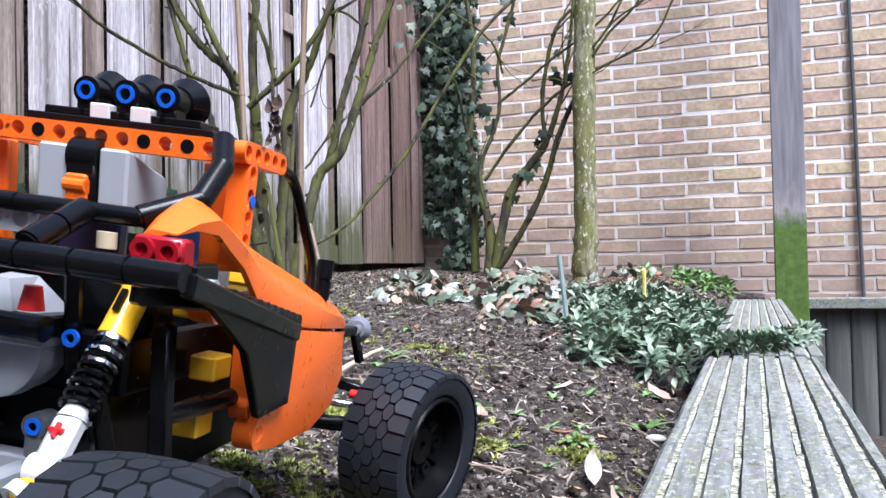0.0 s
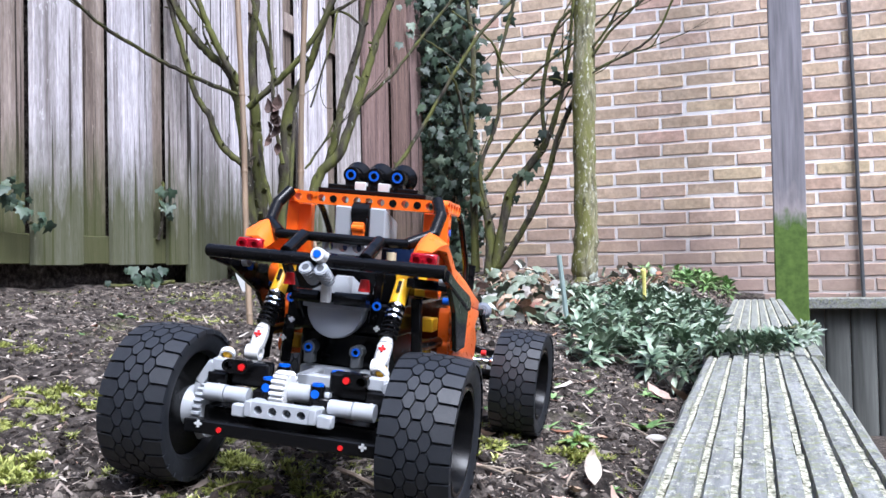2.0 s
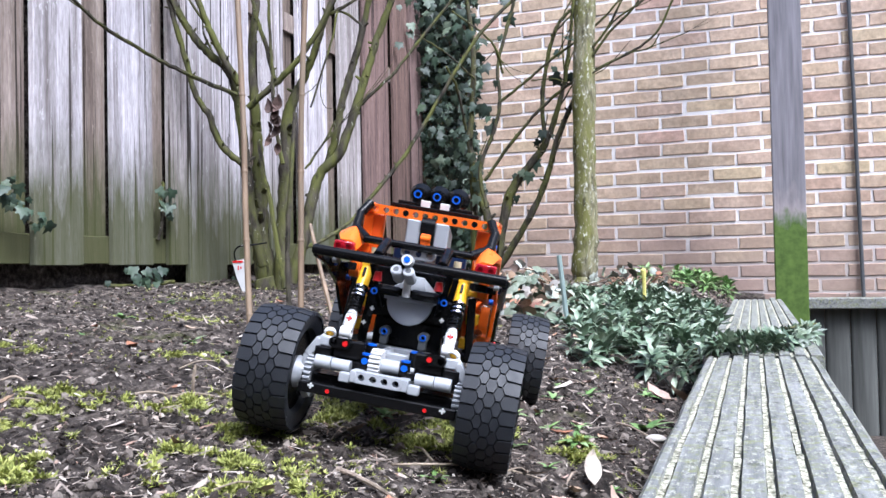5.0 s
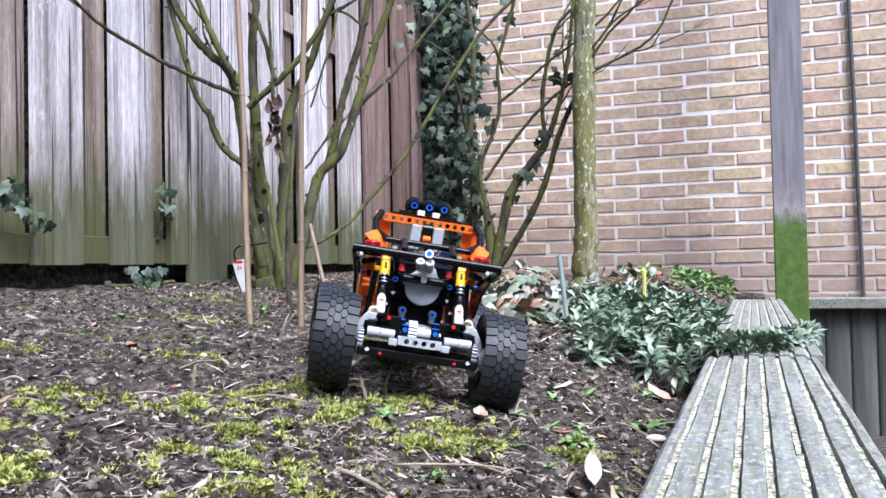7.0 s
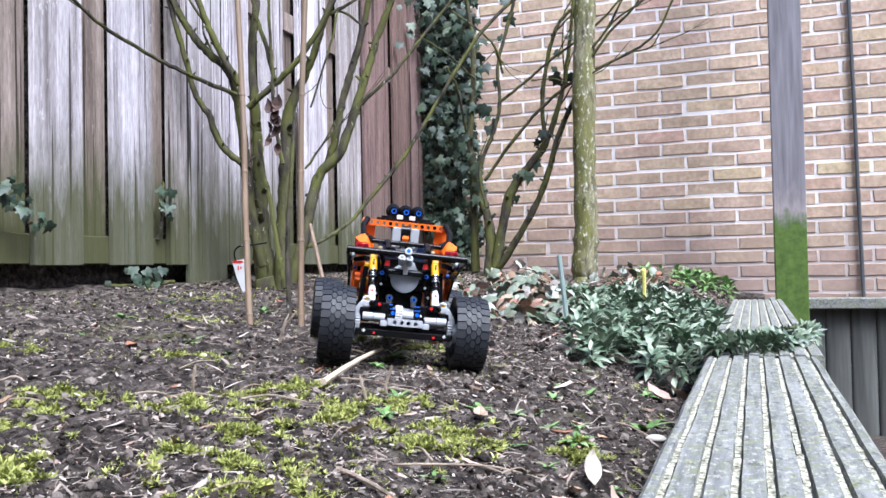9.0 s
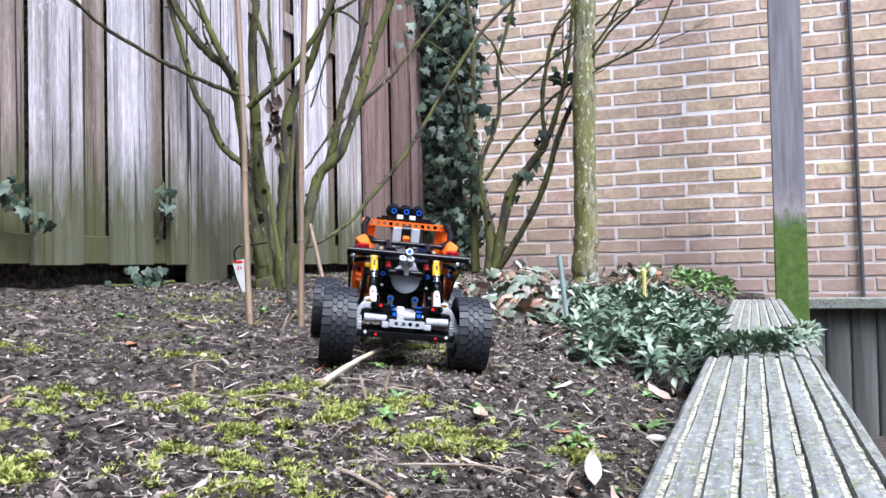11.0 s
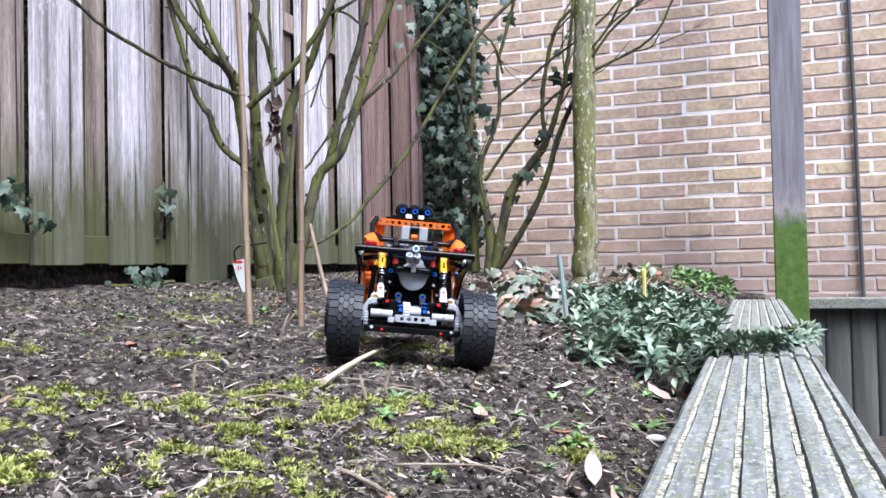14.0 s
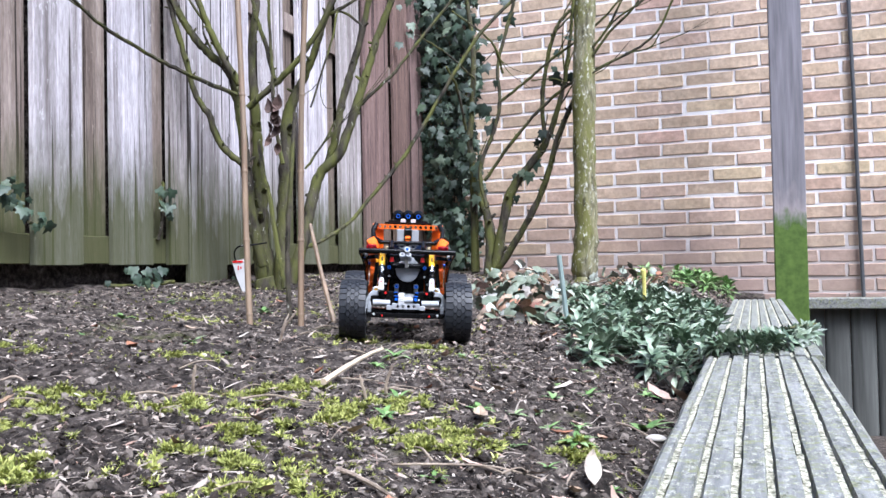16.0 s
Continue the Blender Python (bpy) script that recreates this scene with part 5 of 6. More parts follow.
def add_panel(bm, outline, thick, bulge=0.0):
    """A closed panel from an outline of 3D points (right side of the buggy), thickened inwards."""
    pts = [Vector(p) for p in outline]
    mid = sum(pts, Vector()) / len(pts)
    out_v = [bm.verts.new(p) for p in pts]
    in_v = [bm.verts.new(p + Vector((-thick, 0, 0)) + (mid - p) * 0.03) for p in pts]
    inset = [bm.verts.new(p.lerp(mid, 0.12) + Vector((bulge, 0, 0))) for p in pts]
    n = len(pts)
    for i in range(n):
        j = (i + 1) % n
        bm.faces.new((out_v[i], out_v[j], inset[j], inset[i]))
        bm.faces.new((out_v[i], in_v[i], in_v[j], out_v[j]))
    bm.faces.new(inset)
    bm.faces.new(in_v[::-1])


def mirrored(make):
    """Runs make(bm) and gives it and its mirror image as two meshes."""
    a, b = bmesh.new(), bmesh.new()
    make(a)
    make(b)
    bmesh.ops.scale(b, vec=(-1, 1, 1), verts=b.verts[:])
    return a, b


def pair(name, make, material, label="", smooth=True):
    return [bpart(name, bm, material, None, label, smooth) for bm in mirrored(make)]


# -- wheels --
def make_rubber():
    m = Mat("tyre_rubber", 0.6, spec=0.5)
    v = m.coords()
    dust = m.ramp(m.noise(v, 90, 6, 0.7), [(0.5, (0, 0, 0)), (0.85, (0.45, 0.45, 0.45))])
    m.color(m.mix(dust, (0.008, 0.0098, 0.0135), (0.028, 0.030, 0.033)))
    m.rough(m.noise(v, 200, 3), 0.42, 0.7)
    m.bump(m.noise(v, 600, 3), 0.25, 0.0005)
    return m.m


RUBBER = make_rubber()
CHROME = Mat("bright_metal", 0.18, 1.0).color((0.75, 0.75, 0.76)).m
CLEAR = plastic("frosted_clear_plastic", (0.16, 0.17, 0.19), 0.1)
TRANS_RED = plastic("deep_red_lens", (0.30, 0.006, 0.014), 0.12)
R_TYRE = 47.4


def tyre_mesh():
    bm = bmesh.new()
    prof = [(-15, 31), (-20, 33), (-22.3, 39), (-22.0, 43.2), (-19.5, 44.9), (0, 45.3), (19.5, 44.9), (22.0, 43.2), (22.3, 39), (20, 33), (15, 31)]
    seg = 66
    rings = []
    for k in range(seg):
        an = 2 * math.pi * k / seg
        rings.append([bm.verts.new((a, r * math.cos(an), r * math.sin(an))) for a, r in prof])
    for k in range(seg):
        A, B = rings[k], rings[(k + 1) % seg]
        for i in range(len(prof) - 1):
            bm.faces.new((A[i], A[i + 1], B[i + 1], B[i]))
    N = 28
    pitch = 2 * math.pi / N

    def block(poly, at, lift):
        mid_a = sum(p[0] for p in poly) / len(poly)
        mid_s = sum(p[1] for p in poly) / len(poly)
        low, top = [], []
        for a, s in poly:
            an = at + s / R_TYRE
            drop = max(0, abs(a) - 19) * 0.30
            low.append(bm.verts.new((a, (44.6 - drop) * math.cos(an), (44.6 - drop) * math.sin(an))))
            a2, s2 = a + (mid_a - a) * 0.05, s + (mid_s - s) * 0.07
            an = at + s2 / R_TYRE
            rr = R_TYRE - lift - drop
            top.append(bm.verts.new((a2, rr * math.cos(an), rr * math.sin(an))))
        n = len(poly)
        for i in range(n):
            j = (i + 1) % n
            bm.faces.new((low[i], low[j], top[j], top[i]))
        bm.faces.new(top)

    for k in range(N):
        at = k * pitch
        block([(-2.5, -4.9), (2.5, -4.9), (4.4, -1.0), (4.4, 1.0), (2.5, 4.9), (-2.5, 4.9), (-4.4, 1.0), (-4.4, -1.0)], at, 0.0)
        for s in (-1, 1):
            # zigzag middle ribs, then long side lugs
            block([(s * 5.2, -5.0), (s * 8.4, -5.0), (s * 10.6, -1.0), (s * 10.6, 1.0), (s * 8.4, 5.0), (s * 5.2, 5.0), (s * 3.3, 1.0), (s * 3.3, -1.0)], at + pitch / 2, 0.1)
            block([(s * 11.4, -4.8), (s * 23.2, -4.8), (s * 23.2, 4.8), (s * 11.4, 4.8), (s * 9.3, 1.0), (s * 9.3, -1.0)], at, 0.2)
    bmesh.ops.scale(bm, vec=(0.82, 0.924, 0.924), verts=bm.verts[:])
    return mesh_of("tyre", mm(bm), RUBBER, True, 30)


def rim_mesh(s):
    bm = bmesh.new()
    seg = 40
    prof = [(15, 31.2), (19, 31.4), (20.4, 30.4), (20.0, 28.6), (6, 26.5), (4, 22), (5.5, 12), (9, 10.5), (9, 3), (5, 2.4), (-15, 2.4)]
    rings = []
    for k in range(seg):
        an = 2 * math.pi * k / seg
        rings.append([bm.verts.new((s * a, r * math.cos(an), r * math.sin(an))) for a, r in prof])
    for k in range(seg):
        for i in range(len(prof) - 1):
            bm.faces.new((rings[k][i], rings[k][i + 1], rings[(k + 1) % seg][i + 1], rings[(k + 1) % seg][i]))
    for k in range(6):
        an = 2 * math.pi * k / 6
        add_ring(bm, (s * 6.4, 17 * math.cos(an), 17 * math.sin(an)), (1, 0, 0), 4.0, 2.5, 4.0, 12)
        add_bar(bm, (s * 6, 11 * math.cos(an + 0.5), 11 * math.sin(an + 0.5)), (s * 7, 26 * math.cos(an + 0.5), 26 * math.sin(an + 0.5)), 2.4, 3.0, 0.3)
    add_rod(bm, (-s * 15, 0, 0), (-s * 13.6, 0, 0), 31.0, seg=40)
    bmesh.ops.scale(bm, vec=(0.82, 0.924, 0.924), verts=bm.verts[:])
    return mesh_of("rim", mm(bm), BLACK, True, 35)


WHEEL_PLACES = [(-0.0764, 0.0, 0.0474), (0.0764, 0.0, 0.0474), (-0.089, 0.2734, 0.041), (0.089, 0.2734, 0.041)]
WHEELS = []


def build_wheels():
    tyre = tyre_mesh()
    rims = {-1: rim_mesh(-1), 1: rim_mesh(1)}
    for x, y, z in WHEEL_PLACES:
        t = new("wheel", tyre)
        t.parent = buggy
        t.matrix_basis = Matrix.Translation((x, y, z))
        tagged(t, "black off-road tyre with hexagonal tread blocks")
        piece("rim", rims[1 if x > 0 else -1], t, label="glossy black dished rim")
        WHEELS.append((t, Vector((x, y, z))))


build_wheels()


# -- rear axle --
def build_rear_axle():
    bm = bmesh.new()
    add_box(bm, (-55, -24, 38.5), (55, -16.5, 46), 0.8)
    bpart("axle_beam", bm, BLACK, smooth=False)
    bm = bmesh.new()
    add_box(bm, (-58, -10, 40), (58, 8, 51), 1.0)
    add_box(bm, (-24, 8, 40), (24, 60, 60), 1.0)
    bpart("axle_housing", bm, BLACK, smooth=False)
    bm = bmesh.new()
    add_liftarm(bm, (-12, -22, 56), (1, 0, 0), (0, 1, 0), 4, 8.0, 8.0, 7.6, 2.4, True)
    add_box(bm, (-20, -26, 52), (-16, -18, 60), 0.4)
    add_box(bm, (16, -26, 52), (20, -18, 60), 0.4)
    for x in (-20, 12.6):
        add_box(bm, (x, -18.2, 52.2), (x + 7.4, 24, 59.8), 0.8)
    add_box(bm, (-20, 22, 52.4), (20, 29, 59.6), 0.8)
    bumper = bpart("grey_frame", bm, GREY, label="light grey open frame with round holes")
    bm = bmesh.new()
    for x in (-13, 7):
        add_box(bm, (x, 26, 62), (x + 7, 60, 69), 0.8)
    add_box(bm, (-13, 26, 62), (14, 33, 69), 0.8)
    add_box(bm, (-22, 52, 63), (23, 60, 70), 0.8)
    bpart("upper_frame", bm, GREY, label="light grey open frame above the gearbox")
    # cog with teeth
    bm = bmesh.new()
    add_rod(bm, (-11, -6, 64), (-3, -6, 64), 8.6, seg=40)
    for k in range(20):
        an = 2 * math.pi * k / 20
        c, s = math.cos(an), math.sin(an)
        add_bar(bm, (-7, -6 + 8.0 * c, 64 + 8.0 * s), (-7, -6 + 11.2 * c, 64 + 11.2 * s), 8.0, 1.9, 0.3)
    bpart("cog", bm, WHITE, label="white drive cog")
    bm = bmesh.new()
    add_rod(bm, (-3, -6, 64), (14, -6, 64), 5.2, seg=18)
    add_rod(bm, (14, -6, 64), (20, -6, 64), 2.4, seg=12)
    bpart("drive_shaft", bm, GREY)

    def tube(b):
        add_rod(b, (23, -14, 60), (36, -14, 60), 4.5, seg=18)
        add_rod(b, (36.6, -14, 60), (48, -14, 60), 4.8, seg=18)
        add_box(b, (20, -24, 50.5), (28, -18, 57), 0.6)
    pair("axle_sleeve", tube, GREY, "light grey sleeve")

    def block(b):
        add_box(b, (18, -4, 63), (40, 6, 77), 1.2)
        add_liftarm(b, (30, -8, 75), (1, 0, 0), (0, 1, 0), 2, 8, 7.6, 7.6)
        add_box(b, (40, -8, 56), (52, 4, 70), 1.0)
    pair("link_block", block, BLACK, smooth=False)

    def redpin(b):
        add_rod(b, (30, -12.4, 75), (30, -8, 75), 1.9, seg=12)
        add_rod(b, (34, -24.6, 42), (34, -22, 42), 1.5, seg=10)
    pair("red_pin", redpin, RED, "red connector pin")

    def stand(b):
        add_rod(b, (14, -10, 58), (14, -10, 70), 4.0, seg=14)
        add_box(b, (11, -13, 58), (22, -7, 64), 0.8)
        add_rod(b, (16, 14, 60), (16, 14, 74), 4.0, seg=14)
    pair("pin_stand", stand, BLACK)

    def bluepin(b):
        add_ring(b, (14, -10, 70.4), (0, 0, 1), 3.3, 1.9, 1.6, 14)
        add_ring(b, (16, 14, 74.4), (0, 0, 1), 3.3, 1.9, 1.6, 14)
        add_rod(b, (14, -14.2, 66), (14, -13.4, 66), 2.4, seg=10)
    pair("blue_pin", bluepin, BLUE, "blue connector pin")

    def hub(b):
        add_rod(b, (50.5, 0, 47.4), (55.5, 0, 47.4), 14.2, seg=40)
        for k in range(28):
            an = 2 * math.pi * k / 28
            c, s = math.cos(an), math.sin(an)
            add_bar(b, (53, 13.6 * c, 47.4 + 13.6 * s), (53, 16.4 * c, 47.4 + 16.4 * s), 5.0, 1.7, 0.2)
        add_rod(b, (55.5, 0, 47.4), (64, 0, 47.4), 8.5, 12.0, seg=24)
    pair("hub_gear", hub, GREY, "light grey toothed hub")

    def arm(b):
        add_bar(b, (40, -4, 74), (50, -4, 74), 6.5, 7, 0.8)
        add_bar(b, (49, -4, 75), (57, -4, 62), 6.5, 6, 0.8)
        add_bar(b, (57, -4, 63), (58.5, -4, 38), 6, 5, 0.8)
        add_bar(b, (58, -4, 40), (53, -4, 31), 6, 5, 0.8)
    pair("upright", arm, GREY, "curved light grey hub carrier")

    def ball(b):
        bmesh.ops.create_uvsphere(b, u_segments=14, v_segments=10, radius=3.4, matrix=Matrix.Translation((45, 2, 80)))
    pair("ball_joint", ball, YELLOW, "yellow ball joint")

    def socket(b):
        add_ring(b, (45, 0.5, 79), (0.3, 1, 0.6), 4.4, 3.2, 3.5, 14)
        add_rod(b, (47, 0, 77), (52, -2, 71), 2.8, 2.4, seg=12)
    pair("joint_socket", socket, WHITE)

    def crosspin(b):
        for c in ((46, -24.5, 44), (44, -8.4, 62)):
            add_box(b, (c[0] - 2, c[1] - 0.3, c[2] - 0.6), (c[0] + 2, c[1] + 0.5, c[2] + 0.6))
            add_box(b, (c[0] - 0.6, c[1] - 0.3, c[2] - 2), (c[0] + 0.6, c[1] + 0.5, c[2] + 2))
    pair("cross_axle", crosspin, WHITE, smooth=False)


build_rear_axle()


# -- shock absorbers --
def build_shocks():
    lo, hi = Vector((38, 20, 79)), Vector((38, 58, 131))
    at = lambda t: lo.lerp(hi, t)

    def foot(b):
        add_bar(b, at(0.02), at(0.26), 8.2, 7.2, 2.0)
        add_ring(b, at(0.0), (1, 0, 0), 4.6, 2.4, 8.2, 16)
        add_rod(b, at(0.24), at(0.30), 4.2, 3.2, seg=14)
    pair("shock_foot", foot, WHITE, "white shock absorber end")

    def cross(b):
        c = at(0.16) + Vector((0, -3.4, 2.6))
        u, w = (hi - lo).normalized(), Vector((1, 0, 0))
        for d in (u, w):
            add_bar(b, c - d * 2.2, c + d * 2.2, 1.3, 1.3, 0.1)
    pair("cross_mark", cross, RED, smooth=False)

    def spring(b):
        pts, n = [], 72
        u = (hi - lo).normalized()
        q = u.to_track_quat("Z", "Y")
        for k in range(n + 1):
            an = 2 * math.pi * 7 * k / n
            pts.append(at(0.30 + 0.32 * k / n) + q @ Vector((4.7 * math.cos(an), 4.7 * math.sin(an), 0)))
        add_tube(b, pts, [1.05] * len(pts), 6)
    pair("spring", spring, BLACK, "black coil spring")

    def core(b):
        add_rod(b, at(0.28), at(0.66), 2.7, seg=12)
        for t in (0.50, 0.56, 0.63):
            add_rod(b, at(t), at(t + 0.02), 5.4, seg=18)
    pair("damper_rod", core, CHROME, "bright metal damper rod")

    def top(b):
        add_rod(b, at(0.66), at(0.92), 4.9, 4.6, seg=18)
        add_ring(b, at(0.985), (1, 0, 0), 4.8, 2.4, 8, 16)
        add_bar(b, at(0.9), at(0.98), 6.6, 5.8, 1.0)
    pair("damper_body", top, YELLOW, "yellow damper body")

    def slot(b):
        add_bar(b, at(0.76) + Vector((0, -4.6, 3.3)), at(0.88) + Vector((0, -4.6, 3.3)), 2.0, 1.5, 0.2)
    pair("damper_slot", slot, BLACK, smooth=False)


build_shocks()


# -- cage, roof and lamps --
def build_cage():
    bm = bmesh.new()
    add_segmented_tube(bm, [(-72, 19, 137), (72, 19, 137)], 4.0, 16)
    bpart("rear_bar", bm, BLACK, label="long black rear bar of joined connectors")

    def rail(b):
        add_segmented_tube(b, [(24, 21, 140), (24, 47, 151)], 3.9, 15)
    pair("cage_rail", rail, BLACK)
    bm = bmesh.new()
    add_segmented_tube(bm, [(-42, 49, 150.5), (42, 49, 150.5)], 3.0, 24)
    bpart("cage_cross_bar", bm, BLACK)

    def corner(b):
        add_segmented_tube(b, [(40, 49, 150.5), (53, 62, 158), (54, 74, 170), (49, 84, 180)], 3.7, 16)
    pair("cage_corner", corner, BLACK)
    bm = bmesh.new()
    add_liftarm(bm, (-44, 88, 176), (1, 0, 0), (0, 1, 0), 12, 8.0, 7.8, 7.8)
    bpart("roof_beam", bm, ORANGE, label="orange beam with round holes")
    bm = bmesh.new()
    for x in (-20, 20, 36):
        add_rod(bm, (x, 83.9, 176), (x, 86, 176), 2.4, seg=12)
    bpart("roof_pin", bm, BLACK)

    def side(b):
        add_liftarm(b, (51, 92, 177), (0, 1, -0.03), (1, 0, 0), 5, 8.0, 7.8, 7.6)
    pair("roof_side", side, ORANGE)

    def pillar(b):
        add_liftarm(b, (51, 97, 170), (0, -0.12, -1), (1, 0, 0), 5, 8.0, 7.8, 7.6)
        add_box(b, (38, 93, 134), (48, 99, 172), 0.8)
    pair("roof_pillar", pillar, ORANGE)

    def tube(b):
        pts = smooth_line([(50, 124, 177), (51, 145, 172), (51, 165, 152), (51, 178, 135), (50, 184, 112)], 5)
        add_tube(b, pts, [2.3] * len(pts), 8)
    pair("roll_tube", tube, BLACK, "flexible black tube")

    def stub(b):
        add_segmented_tube(b, [(50, 200, 118), (50, 202, 138)], 4.0, 10)
    pair("mirror_stub", stub, BLACK)
    bm = bmesh.new()
    add_box(bm, (-37, 100, 180.5), (37, 122, 184), 0.5)
    for x in (-24, -8, 8, 24):
        add_box(bm, (x - 7, 102, 184), (x + 7, 118, 187), 0.5)
    bpart("roof_plate", bm, BLACK, smooth=False)
    bm = bmesh.new()
    for x in (-8, 8):
        add_box(bm, (x - 3.9, 101, 183), (x + 3.9, 109, 189.4), 0.5)
    bpart("white_brick", bm, WHITE, smooth=False)
    for x in (-16, 0, 16):
        bm = bmesh.new()
        add_rod(bm, (x, 105, 194), (x, 114, 194), 5.4, seg=20)
        add_rod(bm, (x, 114, 194), (x, 121, 195), 6.0, 9.5, seg=22)
        add_box(bm, (x - 4, 105, 184), (x + 4, 113, 191), 0.6)
        lamp = bpart("roof_lamp", bm, BLACK, label="black round roof lamp")
        bm = bmesh.new()
        add_ring(bm, (x, 104.6, 194), (0, 1, 0), 3.5, 2.2, 1.2, 16)
        bpart("blue_ring", bm, BLUE, lamp)
        bm = bmesh.new()
        add_rod(bm, (x, 121, 195), (x, 122, 195), 9.0, seg=22)
        bpart("lens", bm, CLEAR, lamp)


build_cage()


# -- cabin: receiver, seats, engine --
def build_cabin():
    for x0, x1 in ((-17, -6), (6, 17)):
        bm = bmesh.new()
        add_box(bm, (x0, 80, 146), (x1, 108, 172), 1.0)
        vs = [v for v in bm.verts if v.co.y > 90 and v.co.z > 160]
        for v in vs:
            v.co.z -= 7
        bpart("receiver_box", bm, GREY, label="pale grey receiver housing", smooth=False)
    bm = bmesh.new()
    add_box(bm, (-5.6, 79, 146), (5.6, 104, 168), 0.8)
    add_rod(bm, (-5.6, 86, 168), (5.6, 86, 168), 7.4, seg=20)
    bpart("receiver_core", bm, BLACK)
    bm = bmesh.new()
    add_box(bm, (-4, 76.4, 150), (4, 79, 162), 0.8)
    add_rod(bm, (-4, 77.6, 158), (4, 77.6, 158), 2.6, seg=12)
    bpart("switch", bm, ORANGE, label="orange power switch", smooth=False)
    bm = bmesh.new()
    add_liftarm(bm, (-9, 54, 145.5), (1, 0, 0), (0, 1, 0), 3, 9.0, 9.0, 7.8, 2.9)
    add_box(bm, (-4, 52, 136), (6, 58, 141), 0.6)
    bpart("grey_lug_beam", bm, GREY)
    # engine drum
    bm = bmesh.new()
    seg = 20
    rows = []
    for y, r in ((40.5, 15.6), (41.5, 17.2), (47, 17.6), (48, 16.5), (56, 16.5)):
        rows.append([bm.verts.new((1 + r * math.cos(math.pi + math.pi * k / seg), y, 108 + 1.06 * r * math.sin(math.pi + math.pi * k / seg))) for k in range(seg + 1)])
    for A, B in zip(rows, rows[1:]):
        for k in range(seg):
            bm.faces.new((A[k], A[k + 1], B[k + 1], B[k]))
        bm.faces.new((A[0], B[0], B[seg], A[seg]))
    bm.faces.new(rows[0])
    bm.faces.new(rows[-1][::-1])
    add_box(bm, (-18, 38, 108), (20, 56, 111), 0.6)
    bpart("engine_drum", bm, plastic("blue_grey_plastic", (0.33, 0.35, 0.38), 0.3), label="blue-grey half-round engine drum")
    bm = bmesh.new()
    add_box(bm, (-20, 36, 112), (22, 54, 118), 0.8)
    add_rod(bm, (-22, 33, 115), (-6, 33, 115), 4.0, seg=14)
    add_rod(bm, (4, 33, 115), (24, 33, 115), 4.0, seg=14)
    add_box(bm, (-36, 58, 92), (36, 250, 112), 1.5)
    add_box(bm, (-27, 62, 50), (27, 272, 92), 1.5)
    add_box(bm, (-40, 62, 112), (40, 78, 132), 1.5)
    add_box(bm, (-34, 120, 112), (34, 240, 122), 2)
    bpart("chassis", bm, BLACK, smooth=False)
    bm = bmesh.new()
    bm2 = [(-12, 32, 118), (14, 32, 118), (18, 54, 118), (-14, 54, 118), (4, 34, 128), (10, 34, 128), (8, 50, 128), (-2, 50, 128)]
    v = [bm.verts.new(p) for p in bm2]
    for f in ((0, 1, 5, 4), (1, 2, 6, 5), (2, 3, 7, 6), (3, 0, 4, 7), (4, 5, 6, 7), (3, 2, 1, 0)):
        bm.faces.new([v[i] for i in f])
    bpart("engine_wedge", bm, GREY, smooth=False)
    bm = bmesh.new()
    for x in (-18, 18):
        add_box(bm, (x - 13, 112, 118), (x + 13, 122, 152), 3, 2)
    bpart("seat", bm, plastic("dark_blue_plastic", (0.012, 0.03, 0.10), 0.3), smooth=False)
    bm = bmesh.new()
    add_box(bm, (-3, 26, 112), (2.4, 31, 130), 0.8)
    bpart("lever", bm, WHITE, label="white lever with a red mark", smooth=False)
    # ribbed exhausts
    for x in (-7.5, 1.5):
        bm = bmesh.new()
        a, b = Vector((x, 11, 133)), Vector((x + 1.5, 23, 125))
        add_rod(bm, a, b, 3.5, seg=16)
        for k in range(6):
            p = a.lerp(b, 0.05 + 0.15 * k)
            add_rod(bm, p, p + (b - a) * 0.06, 4.2, seg=16)
        pipe = bpart("exhaust_pipe", bm, GREY, label="light grey ribbed exhaust pipe")
        bm = bmesh.new()
        add_rod(bm, a + (a - b) * 0.008, a, 2.2, seg=12)
        bpart("pipe_mouth", bm, DGREY, pipe)
    bm = bmesh.new()
    add_rod(bm, (-0.5, 10, 141), (0.5, 24, 137), 4.2, seg=16)
    top = bpart("upper_pipe", bm, WHITE)
    bm = bmesh.new()
    add_rod(bm, (-0.5, 9.4, 141.2), (-0.5, 10.2, 141), 2.4, seg=12)
    bpart("blue_plug", bm, BLUE, top)

    def lug(b):
        add_ring(b, (15, 50, 82), (0, 1, 0), 4.2, 2.4, 8, 16)
        add_box(b, (12, 46, 72), (18, 54, 80), 0.8)
    pair("grey_lug", lug, DGREY)

    def bluering(b):
        add_ring(b, (15, 45.8, 82), (0, 1, 0), 2.7, 1.5, 1.0, 14)
        add_ring(b, (27, 41, 112), (0, 1, 0), 2.7, 1.5, 1.2, 14)
    pair("blue_ring", bluering, BLUE)

    def redcone(b):
        add_rod(b, (23, 27, 121), (23, 27, 128), 3.6, 2.4, seg=14)
    pair("red_cone", redcone, RED)

    def tan(b):
        add_rod(b, (32, 46, 140), (32, 46, 145), 3.0, seg=14)
    pair("tan_bush", tan, TAN)

    def strut(b):
        add_bar(b, (30, 34, 136), (22, 52, 100), 5, 5, 0.8)
        add_bar(b, (30, 50, 100), (34, 56, 70), 6, 6, 0.8)
        add_box(b, (28, 48, 84), (34, 54, 92), 0.8)
    pair("rear_strut", strut, BLACK, smooth=False)

